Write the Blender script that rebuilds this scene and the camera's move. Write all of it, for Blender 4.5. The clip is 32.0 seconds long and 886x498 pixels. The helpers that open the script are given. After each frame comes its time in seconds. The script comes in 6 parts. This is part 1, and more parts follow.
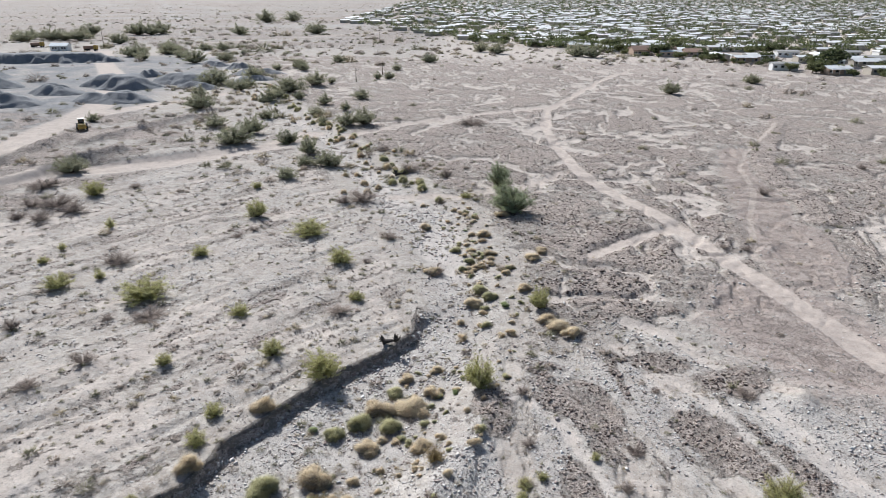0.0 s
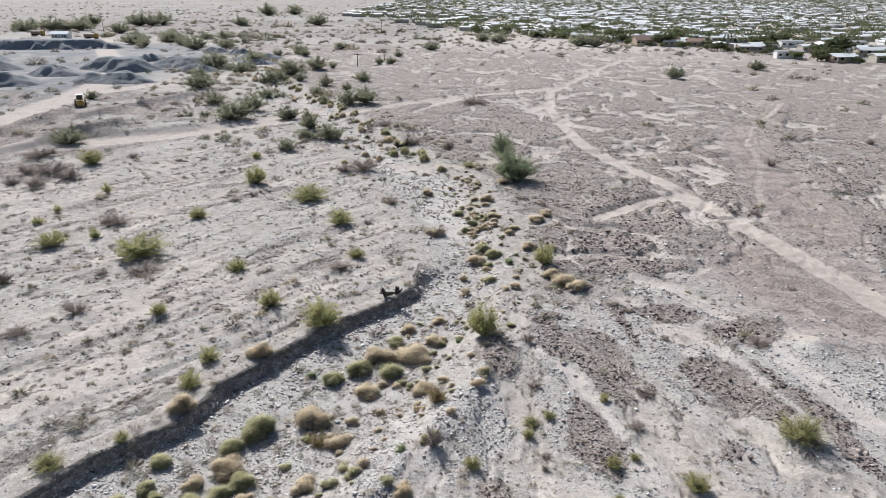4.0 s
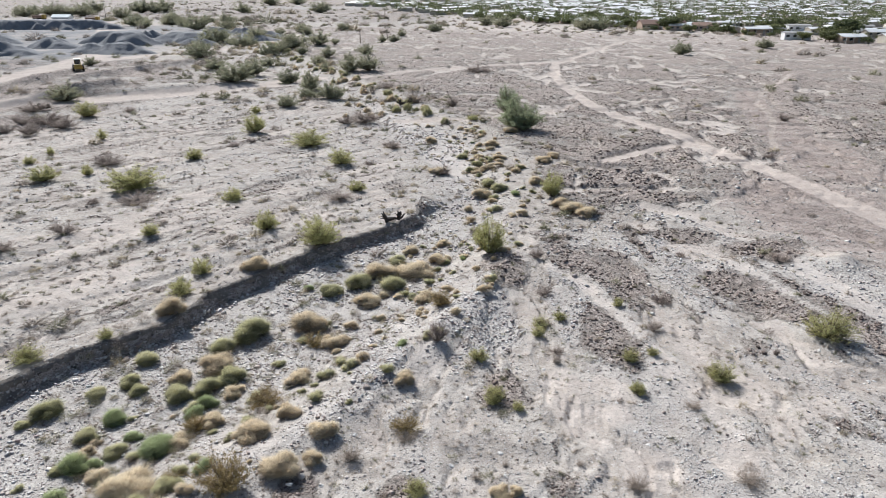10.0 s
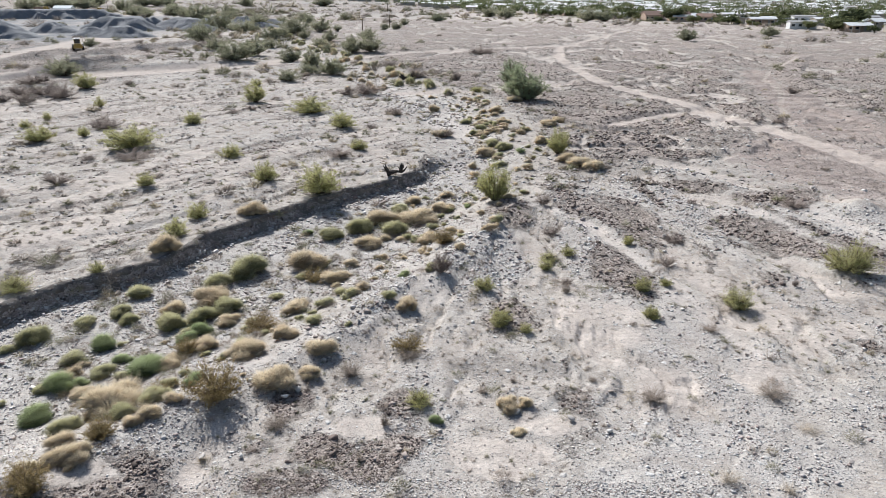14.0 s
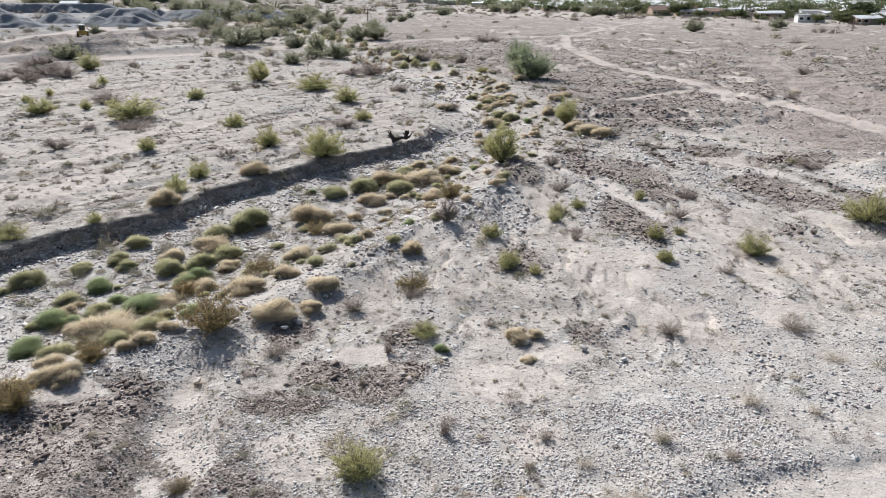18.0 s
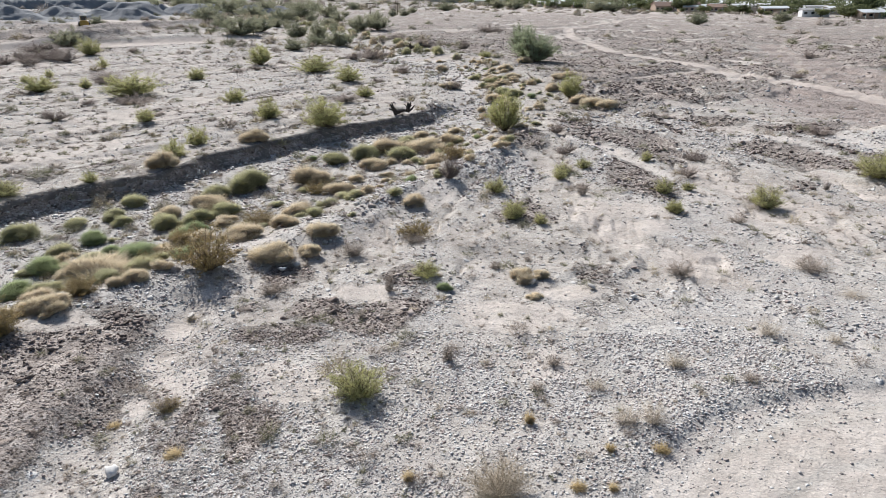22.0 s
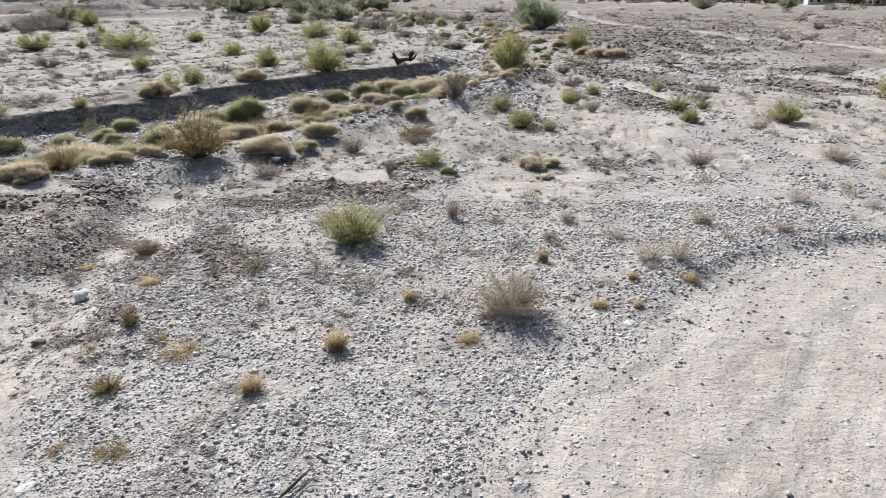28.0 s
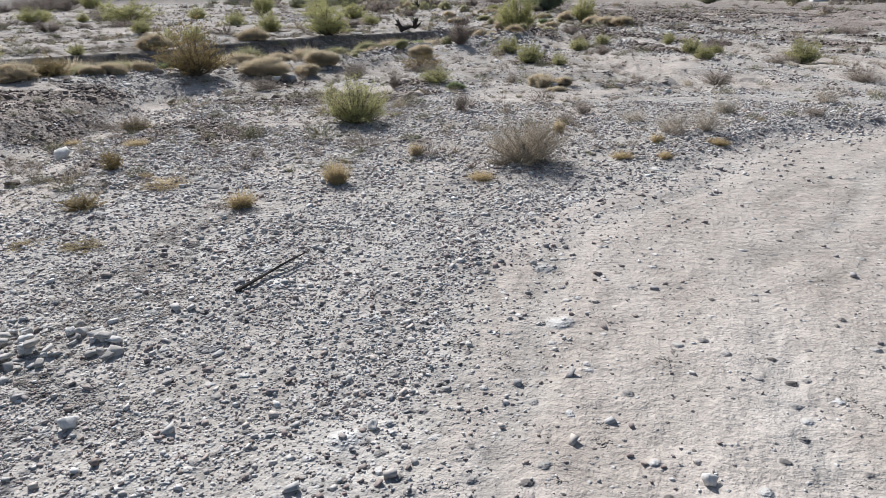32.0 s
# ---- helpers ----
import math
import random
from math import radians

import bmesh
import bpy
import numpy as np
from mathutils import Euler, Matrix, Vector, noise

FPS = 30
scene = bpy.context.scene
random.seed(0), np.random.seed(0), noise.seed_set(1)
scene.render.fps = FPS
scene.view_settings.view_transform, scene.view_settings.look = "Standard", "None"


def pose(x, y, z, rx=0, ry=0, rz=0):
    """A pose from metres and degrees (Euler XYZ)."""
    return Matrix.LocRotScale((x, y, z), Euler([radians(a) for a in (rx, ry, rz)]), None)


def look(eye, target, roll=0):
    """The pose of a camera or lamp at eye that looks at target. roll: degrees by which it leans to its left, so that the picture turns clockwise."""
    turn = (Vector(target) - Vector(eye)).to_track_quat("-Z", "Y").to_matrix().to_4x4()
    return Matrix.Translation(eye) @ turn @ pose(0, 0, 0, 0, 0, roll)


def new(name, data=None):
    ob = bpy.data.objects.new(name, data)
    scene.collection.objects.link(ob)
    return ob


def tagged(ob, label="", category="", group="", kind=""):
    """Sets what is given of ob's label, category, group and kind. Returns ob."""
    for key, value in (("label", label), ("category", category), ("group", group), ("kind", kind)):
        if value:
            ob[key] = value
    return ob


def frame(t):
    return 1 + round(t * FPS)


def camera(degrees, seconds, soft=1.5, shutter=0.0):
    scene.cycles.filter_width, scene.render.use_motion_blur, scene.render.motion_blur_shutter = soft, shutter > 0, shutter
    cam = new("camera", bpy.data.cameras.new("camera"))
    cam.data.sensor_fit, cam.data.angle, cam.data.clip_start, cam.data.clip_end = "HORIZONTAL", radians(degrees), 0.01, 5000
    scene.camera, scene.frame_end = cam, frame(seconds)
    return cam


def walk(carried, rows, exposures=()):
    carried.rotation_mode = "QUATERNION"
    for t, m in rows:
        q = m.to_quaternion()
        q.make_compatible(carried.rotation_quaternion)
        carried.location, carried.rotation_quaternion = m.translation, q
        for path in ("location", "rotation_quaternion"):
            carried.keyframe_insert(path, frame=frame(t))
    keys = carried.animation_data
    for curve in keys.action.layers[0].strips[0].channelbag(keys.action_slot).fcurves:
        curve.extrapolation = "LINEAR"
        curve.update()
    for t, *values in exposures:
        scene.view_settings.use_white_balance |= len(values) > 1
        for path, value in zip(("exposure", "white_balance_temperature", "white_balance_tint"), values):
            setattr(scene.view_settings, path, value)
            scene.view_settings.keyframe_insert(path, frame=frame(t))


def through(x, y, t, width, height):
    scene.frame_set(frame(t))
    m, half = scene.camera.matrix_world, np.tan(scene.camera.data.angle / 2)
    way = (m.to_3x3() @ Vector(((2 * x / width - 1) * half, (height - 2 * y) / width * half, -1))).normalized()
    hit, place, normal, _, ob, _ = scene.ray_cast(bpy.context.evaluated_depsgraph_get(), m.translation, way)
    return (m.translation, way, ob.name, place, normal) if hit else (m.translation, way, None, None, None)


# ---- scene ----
cam = camera(68.1, 32.0, 0.4)
METRES, EYE, TILT, LEAN, TURN = 27.0, 30.0, -21.3, 0.0, 0.0
ROWS = [
    (0, 0.0000, 0.0000, 0.0000, 0.00, 0.00, -0.00),
    (0.5, -0.0011, 0.0067, -0.0186, -0.00, -0.03, -0.01),
    (1, -0.0018, 0.0144, -0.0390, 0.02, -0.05, -0.01),
    (1.5, -0.0018, 0.0218, -0.0591, 0.04, -0.06, -0.03),
    (2, -0.0030, 0.0286, -0.0786, 0.05, -0.09, -0.05),
    (2.5, -0.0039, 0.0362, -0.0988, 0.07, -0.10, -0.07),
    (3, -0.0045, 0.0444, -0.1187, 0.09, -0.11, -0.10),
    (3.5, -0.0042, 0.0515, -0.1391, 0.11, -0.14, -0.14),
    (5.5, -0.0055, 0.0800, -0.2175, 0.12, -0.25, -0.17),
    (6, -0.0051, 0.0869, -0.2375, 0.17, -0.28, -0.20),
    (6.5, -0.0045, 0.0946, -0.2566, 0.20, -0.29, -0.20),
    (7, -0.0044, 0.1022, -0.2761, 0.23, -0.32, -0.22),
    (7.5, -0.0043, 0.1099, -0.2951, 0.26, -0.34, -0.21),
    (8, -0.0042, 0.1177, -0.3141, 0.29, -0.36, -0.21),
    (8.5, -0.0063, 0.1248, -0.3332, 0.28, -0.38, -0.21),
    (9, -0.0068, 0.1325, -0.3522, 0.31, -0.39, -0.23),
    (9.5, -0.0076, 0.1400, -0.3723, 0.33, -0.41, -0.27),
    (10, -0.0072, 0.1477, -0.3927, 0.37, -0.43, -0.27),
    (10.5, -0.0083, 0.1544, -0.4126, 0.39, -0.43, -0.28),
    (11, -0.0082, 0.1620, -0.4323, 0.41, -0.45, -0.28),
    (11.5, -0.0086, 0.1696, -0.4511, 0.44, -0.46, -0.28),
    (12, -0.0093, 0.1760, -0.4688, 0.45, -0.47, -0.28),
    (12.5, -0.0095, 0.1817, -0.4860, 0.47, -0.50, -0.30),
    (13, -0.0091, 0.1878, -0.5025, 0.51, -0.50, -0.31),
    (13.5, -0.0093, 0.1942, -0.5176, 0.55, -0.50, -0.31),
    (14, -0.0099, 0.2003, -0.5326, 0.58, -0.51, -0.32),
    (14.5, -0.0103, 0.2046, -0.5476, 0.64, -0.53, -0.34),
    (16.5, -0.0112, 0.2215, -0.5996, 0.89, -0.46, -0.39),
    (17, -0.0116, 0.2268, -0.6104, 0.94, -0.44, -0.40),
    (17.5, -0.0118, 0.2310, -0.6213, 0.98, -0.48, -0.41),
    (18, -0.0115, 0.2359, -0.6321, 1.02, -0.47, -0.42),
    (18.5, -0.0110, 0.2395, -0.6427, 1.06, -0.48, -0.41),
    (19, -0.0108, 0.2430, -0.6539, 1.09, -0.50, -0.40),
    (19.5, -0.0106, 0.2463, -0.6640, 1.12, -0.48, -0.38),
    (20, -0.0108, 0.2491, -0.6738, 1.14, -0.47, -0.37),
    (20.5, -0.0115, 0.2529, -0.6832, 1.16, -0.42, -0.36),
    (21, -0.0114, 0.2563, -0.6929, 1.20, -0.42, -0.37),
    (21.5, -0.0113, 0.2602, -0.7022, 1.23, -0.40, -0.37),
    (22, -0.0116, 0.2645, -0.7122, 1.26, -0.40, -0.37),
    (22.5, -0.0116, 0.2682, -0.7216, 1.29, -0.43, -0.38),
    (23, -0.0118, 0.2728, -0.7305, 1.34, -0.43, -0.37),
    (23.5, -0.0116, 0.2778, -0.7405, 1.36, -0.46, -0.37),
    (24, -0.0110, 0.2817, -0.7522, 1.40, -0.50, -0.38),
    (24.5, -0.0114, 0.2857, -0.7619, 1.43, -0.52, -0.36),
    (26.5, -0.0130, 0.3008, -0.8076, 1.47, -0.60, -0.36),
    (27, -0.0133, 0.3050, -0.8196, 1.47, -0.61, -0.37),
    (27.5, -0.0132, 0.3083, -0.8318, 1.48, -0.60, -0.39),
    (28, -0.0132, 0.3117, -0.8443, 1.49, -0.60, -0.40),
    (28.5, -0.0134, 0.3146, -0.8560, 1.52, -0.59, -0.41),
    (29, -0.0138, 0.3191, -0.8667, 1.55, -0.56, -0.43),
    (29.5, -0.0143, 0.3238, -0.8788, 1.60, -0.56, -0.47),
    (30, -0.0153, 0.3274, -0.8904, 1.64, -0.54, -0.51),
    (30.5, -0.0162, 0.3315, -0.9018, 1.69, -0.49, -0.54),
    (31, -0.0168, 0.3356, -0.9133, 1.73, -0.47, -0.58),
    (31.5, -0.0172, 0.3401, -0.9250, 1.77, -0.44, -0.59),
    (32, -0.0174, 0.3438, -0.9354, 1.72, -0.41, -0.61),
]
walk(cam, [(t, pose(0, 0, EYE, TILT, LEAN, TURN) @ pose(METRES * x, METRES * y, METRES * z, 90 + pitch, roll, yaw)) for t, x, y, z, yaw, pitch, roll in ROWS],
     [(0.0, 0.04, 6160, 8), (14.0, 0.14, 6230, 8), (28.0, 0.13, 6270, 8), (30.5, 0.03, 6220, 8), (32.0, -0.10, 6200, 8)])

# ---------------------------------------------------------------- light
SUN_WAY, SUN_UP = Vector((-0.46, 0.89, 0)).normalized(), radians(37)
world = bpy.data.worlds.new("desert_sky")
scene.world = world
world.use_nodes = True
sky = world.node_tree.nodes.new("ShaderNodeTexSky")
sky.sky_type, sky.sun_disc, sky.sun_elevation, sky.sun_rotation = "NISHITA", False, SUN_UP, math.atan2(SUN_WAY.x, SUN_WAY.y)
sky.air_density, sky.dust_density = 1.0, 1.5
world.node_tree.links.new(sky.outputs[0], world.node_tree.nodes["Background"].inputs[0])
world.node_tree.nodes["Background"].inputs[1].default_value = 0.085
sun = new("sun", bpy.data.lights.new("sun", "SUN"))
sun.data.energy, sun.data.angle, sun.data.color = 5.9, radians(0.6), (1.0, 0.97, 0.935)
sun.matrix_world = look((0, 0, 80), (Vector((0, 0, 80)) - SUN_WAY * math.cos(SUN_UP) - Vector((0, 0, math.sin(SUN_UP)))))


# ---------------------------------------------------------------- materials
class Nodes:
    """A small helper to lay out a node material."""

    def __init__(self, name, rough=0.9):
        self.mat = bpy.data.materials.new(name)
        self.mat.use_nodes = True
        self.tree = self.mat.node_tree
        self.bsdf = self.tree.nodes["Principled BSDF"]
        self.bsdf.inputs["Roughness"].default_value = rough
        self.bsdf.inputs["Specular IOR Level"].default_value = 0.25

    def add(self, kind, **values):
        n = self.tree.nodes.new(kind)
        for k, v in values.items():
            n.inputs[k.replace("_", " ")].default_value = v
        return n

    def link(self, a, b):
        self.tree.links.new(a, b)

    def ramp(self, source, stops):
        n = self.tree.nodes.new("ShaderNodeValToRGB")
        while len(n.color_ramp.elements) < len(stops):
            n.color_ramp.elements.new(0.5)
        for e, (p, c) in zip(n.color_ramp.elements, stops):
            e.position, e.color = p, (*c, 1) if len(c) == 3 else (c[0], c[0], c[0], 1)
        self.link(source, n.inputs[0])
        return n.outputs[0]

    def mix(self, fac, a, b, blend="MIX"):
        n = self.tree.nodes.new("ShaderNodeMix")
        n.data_type, n.blend_type = "RGBA", blend
        for socket, v in ((n.inputs[0], fac), (n.inputs[6], a), (n.inputs[7], b)):
            if isinstance(v, (int, float)):
                socket.default_value = v
            elif isinstance(v, tuple):
                socket.default_value = (*v, 1)
            else:
                self.link(v, socket)
        return n.outputs[2]

    def math(self, op, a, b=0.0, c=0.0):
        n = self.tree.nodes.new("ShaderNodeMath")
        n.operation = op
        for socket, v in zip(n.inputs, (a, b, c)):
            if isinstance(v, (int, float)):
                socket.default_value = v
            else:
                self.link(v, socket)
        return n.outputs[0]

    def place(self):
        n = self.tree.nodes.new("ShaderNodeNewGeometry")
        return n.outputs["Position"]

    def noise(self, scale, detail=3.0, rough=0.55, where=None):
        n = self.add("ShaderNodeTexNoise", Scale=scale, Detail=detail, Roughness=rough)
        self.link(where or self.place(), n.inputs["Vector"])
        return n.outputs["Fac"]

    def cells(self, scale, feature="F1", where=None):
        n = self.add("ShaderNodeTexVoronoi", Scale=scale)
        n.feature = feature
        self.link(where or self.place(), n.inputs["Vector"])
        return n

    def bump(self, height, strength, distance):
        n = self.add("ShaderNodeBump", Strength=strength, Distance=distance)
        self.link(height, n.inputs["Height"])
        self.link(n.outputs[0], self.bsdf.inputs["Normal"])

    def colour(self, c):
        if isinstance(c, tuple):
            self.bsdf.inputs["Base Color"].default_value = (*c, 1)
        else:
            self.link(c, self.bsdf.inputs["Base Color"])
        return self


def ground_material():
    m = Nodes("desert_ground", 0.95)
    m.bsdf.inputs["Specular IOR Level"].default_value = 0.1
    split = m.tree.nodes.new("ShaderNodeSeparateColor")
    att = m.tree.nodes.new("ShaderNodeAttribute")
    att.attribute_name = "cover"
    m.link(att.outputs["Color"], split.inputs[0])
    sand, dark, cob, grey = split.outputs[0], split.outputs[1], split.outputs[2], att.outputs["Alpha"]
    p = m.place()
    big, mid, fine = m.noise(0.16, 6, 0.62, p), m.noise(1.1, 7, 0.68, p), m.noise(16, 4, 0.7, p)
    fray = m.math("MULTIPLY", m.math("SUBTRACT", m.noise(0.75, 8, 0.72, p), 0.5), 1.5)
    sand = m.ramp(m.math("ADD", sand, fray), [(0.36, (0.0,)), (0.62, (1.0,))])
    chop = m.math("MULTIPLY", m.math("SUBTRACT", m.noise(3.6, 5, 0.8, p), 0.5), 2.1)
    dark = m.ramp(m.math("SUBTRACT", m.math("SUBTRACT", dark, m.math("MULTIPLY", fray, 0.6)), chop), [(0.28, (0.0,)), (0.70, (1.0,))])
    soil = m.ramp(mid, [(0.30, (0.275, 0.238, 0.205)), (0.47, (0.44, 0.393, 0.347)), (0.66, (0.61, 0.557, 0.502))])
    soil = m.mix(m.ramp(big, [(0.42, (0.0,)), (0.62, (0.6,))]), soil, (0.40, 0.345, 0.305))
    silt = m.ramp(m.noise(0.8, 6, 0.66, p), [(0.3, (0.44, 0.378, 0.333)), (0.7, (0.65, 0.578, 0.522))])
    c = m.mix(m.math("MULTIPLY", sand, m.ramp(m.noise(1.7, 6, 0.75, p), [(0.36, (0.35,)), (0.55, (1.0,))])), soil, silt)
    c = m.mix(m.math("MULTIPLY", cob, 0.5), c, (0.60, 0.57, 0.545))
    gravel = m.ramp(m.noise(1.5, 6, 0.7, p), [(0.3, (0.13, 0.135, 0.145)), (0.7, (0.31, 0.31, 0.32))])
    c = m.mix(grey, c, gravel)
    pave = m.ramp(m.noise(2.2, 7, 0.78, p), [(0.34, (0.17, 0.137, 0.119)), (0.5, (0.42, 0.357, 0.32)), (0.66, (0.66, 0.585, 0.532))])
    # dark pavement, and the shade painted along the cut bank
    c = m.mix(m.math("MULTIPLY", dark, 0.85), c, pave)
    trod = m.tree.nodes.new("ShaderNodeSeparateColor")
    att = m.tree.nodes.new("ShaderNodeAttribute")
    att.attribute_name = "trodden"
    m.link(att.outputs["Color"], trod.inputs[0])
    way = m.ramp(m.math("ADD", trod.outputs[0], m.math("MULTIPLY", fray, 0.35)), [(0.34, (0.0,)), (0.62, (1.0,))])
    flat = m.ramp(m.math("ADD", trod.outputs[1], m.math("MULTIPLY", fray, 0.8)), [(0.35, (0.0,)), (0.75, (1.0,))])
    crust = m.ramp(m.noise(0.5, 7, 0.7, p), [(0.34, (0.31, 0.25, 0.222)), (0.5, (0.40, 0.33, 0.295)), (0.68, (0.50, 0.425, 0.382))])
    c = m.mix(m.math("MULTIPLY", flat, 0.85), c, crust)
    dust = m.ramp(m.noise(0.9, 7, 0.7, p), [(0.32, (0.43, 0.362, 0.32)), (0.66, (0.60, 0.52, 0.463))])
    c = m.mix(m.math("MULTIPLY", way, 0.8), c, dust)
    pad = trod.outputs[2]
    # three sizes of stones, each cell a stone or none
    rise = m.math("MULTIPLY", fine, 0.012)
    rise = m.math("ADD", rise, m.math("MULTIPLY", m.noise(4.5, 4, 0.7, p), 0.05))
    rise = m.math("ADD", rise, m.math("MULTIPLY", mid, m.math("MULTIPLY_ADD", dark, 0.22, 0.10)))
    free = m.math("SUBTRACT", 1.0, m.math("MAXIMUM", m.math("MAXIMUM", m.math("MULTIPLY", sand, 0.72), m.math("MULTIPLY", grey, 0.85)), m.math("MAXIMUM", m.math("MULTIPLY", way, 0.85), m.math("MAXIMUM", m.math("MULTIPLY", flat, 0.72), m.math("MULTIPLY", pad, 0.8)))))
    for scale, base, more, tall in ((26.0, 0.42, 0.40, 0.013), (9.5, 0.22, 0.36, 0.034), (3.3, 0.04, 0.16, 0.07)):
        bent = m.tree.nodes.new("ShaderNodeMix")
        bent.data_type, bent.blend_type = "RGBA", "LINEAR_LIGHT"
        bent.inputs[0].default_value = 0.22 / scale
        m.link(p, bent.inputs[6])
        wave = m.add("ShaderNodeTexNoise", Scale=scale * 1.3, Detail=2.0)
        m.link(p, wave.inputs["Vector"])
        m.link(wave.outputs["Color"], bent.inputs[7])
        v = m.cells(scale, "F1", bent.outputs[2])
        pick = m.tree.nodes.new("ShaderNodeSeparateColor")
        m.link(v.outputs["Color"], pick.inputs[0])
        share = m.math("MULTIPLY", m.math("MULTIPLY_ADD", m.math("MAXIMUM", cob, m.math("MULTIPLY", dark, 0.9)), more, base), free)
        here = m.math("GREATER_THAN", share, pick.outputs[0])
        body = m.math("MULTIPLY", m.ramp(v.outputs["Distance"], [(0.30, (1.0,)), (0.46, (0.0,))]), here)
        light = m.ramp(pick.outputs[1], [(0.0, (0.14, 0.125, 0.12)), (0.3, (0.29, 0.27, 0.26)), (0.65, (0.49, 0.47, 0.455)), (1.0, (0.62, 0.60, 0.585))])
        brown = m.ramp(pick.outputs[1], [(0.0, (0.07, 0.055, 0.047)), (0.5, (0.17, 0.135, 0.115)), (1.0, (0.36, 0.30, 0.26))])
        c = m.mix(body, c, m.mix(dark, light, brown))
        dome = m.math("MULTIPLY", m.math("SUBTRACT", 0.5, v.outputs["Distance"]), m.math("MULTIPLY", body, tall * 2.2))
        rise = m.math("ADD", rise, dome)
    c = m.mix(0.6, c, m.ramp(fine, [(0.3, (0.6,)), (0.65, (1.0,))]), "MULTIPLY")
    c = m.mix(m.math("SUBTRACT", 0.85, m.math("MULTIPLY", m.math("MAXIMUM", pad, way), 0.6)), c, m.ramp(m.noise(5.5, 7, 0.82, p), [(0.34, (0.66,)), (0.47, (1.0,)), (0.7, (1.22,))]), "MULTIPLY")
    m.colour(c)
    m.bump(rise, 0.9, 1.0)
    return m.mat


def stone_material(name, stops):
    m = Nodes(name, 0.85)
    geo = m.tree.nodes.new("ShaderNodeNewGeometry")
    info = m.tree.nodes.new("ShaderNodeObjectInfo")
    r = m.math("FRACT", m.math("ADD", geo.outputs["Random Per Island"], info.outputs["Random"]))
    c = m.ramp(r, stops)
    c = m.mix(0.5, c, m.ramp(m.noise(22, 4, 0.7), [(0.3, (0.55,)), (0.7, (1.0,))]), "MULTIPLY")
    m.colour(c)
    m.bump(m.noise(35, 3), 0.4, 0.01)
    return m.mat


def leaf_material(name, a, b, through=0.35, rough=0.7):
    m = Nodes(name, rough)
    info = m.tree.nodes.new("ShaderNodeObjectInfo")
    geo = m.tree.nodes.new("ShaderNodeNewGeometry")
    r = m.math("ADD", m.math("MULTIPLY", info.outputs["Random"], 0.5), m.math("MULTIPLY", geo.outputs["Random Per Island"], 0.5))
    c = m.ramp(r, [(0.1, a), (0.9, b)])
    c = m.mix(0.35, c, m.ramp(m.noise(5, 3), [(0.3, (0.6,)), (0.7, (1.0,))]), "MULTIPLY")
    m.colour(c)
    thin = m.tree.nodes.new("ShaderNodeBsdfTranslucent")
    m.link(c, thin.inputs[0])
    both = m.tree.nodes.new("ShaderNodeMixShader")
    both.inputs[0].default_value = through
    m.link(m.bsdf.outputs[0], both.inputs[1])
    m.link(thin.outputs[0], both.inputs[2])
    m.link(both.outputs[0], m.tree.nodes["Material Output"].inputs[0])
    return m.mat


def painted(name, c, rough=0.6, metal=0.0, wear=0.25, scale=1.5):
    m = Nodes(name, rough)
    m.bsdf.inputs["Metallic"].default_value = metal
    dirty = tuple(v * 0.55 + 0.03 for v in c)
    m.colour(m.mix(m.math("MULTIPLY", m.ramp(m.noise(scale, 5, 0.65), [(0.4, (0.0,)), (0.75, (1.0,))]), wear), c, dirty))
    m.bump(m.noise(scale * 9, 3), 0.2, 0.01)
    return m.mat


M_GROUND = ground_material()
M_STONE = stone_material("river_stone", [(0.0, (0.23, 0.185, 0.165)), (0.14, (0.47, 0.40, 0.36)), (0.24, (0.32, 0.25, 0.235)), (0.32, (0.43, 0.41, 0.40)), (0.45, (0.62, 0.55, 0.50)), (0.53, (0.36, 0.315, 0.31)), (0.62, (0.52, 0.505, 0.495)), (0.78, (0.68, 0.63, 0.585)), (0.9, (0.60, 0.57, 0.55)), (1.0, (0.80, 0.775, 0.755))])
M_DARKSTONE = stone_material("varnished_stone", [(0.0, (0.085, 0.064, 0.056)), (0.5, (0.23, 0.178, 0.155)), (1.0, (0.46, 0.385, 0.345))])
M_PALESTONE = stone_material("pale_stone", [(0.0, (0.42, 0.385, 0.355)), (0.5, (0.60, 0.56, 0.525)), (1.0, (0.76, 0.73, 0.70))])
M_CREO = leaf_material("creosote_leaf", (0.44, 0.43, 0.185), (0.62, 0.595, 0.30), 0.52)
M_TREE = leaf_material("ironwood_leaf", (0.28, 0.33, 0.20), (0.43, 0.47, 0.30), 0.5)
M_FARLEAF = leaf_material("far_shrub_leaf", (0.29, 0.30, 0.20), (0.44, 0.43, 0.30), 0.5)
M_TOWNLEAF = leaf_material("garden_tree_leaf", (0.07, 0.09, 0.045), (0.25, 0.26, 0.12), 0.45)
M_SCRUB = leaf_material("olive_scrub", (0.25, 0.24, 0.14), (0.40, 0.375, 0.24), 0.35)
M_STRAWSCRUB = leaf_material("straw_scrub_twig", (0.48, 0.40, 0.27), (0.62, 0.53, 0.37), 0.35)
M_OLIVE = leaf_material("olive_cushion_blade", (0.56, 0.54, 0.33), (0.74, 0.70, 0.47), 0.58)
M_STRAW = leaf_material("straw_cushion_blade", (0.76, 0.65, 0.49), (0.88, 0.78, 0.61), 0.58)
M_GREEN = leaf_material("green_cushion_blade", (0.36, 0.42, 0.22), (0.54, 0.59, 0.34), 0.58)
M_DRY = leaf_material("dry_grass_blade", (0.55, 0.41, 0.21), (0.68, 0.54, 0.32), 0.4)
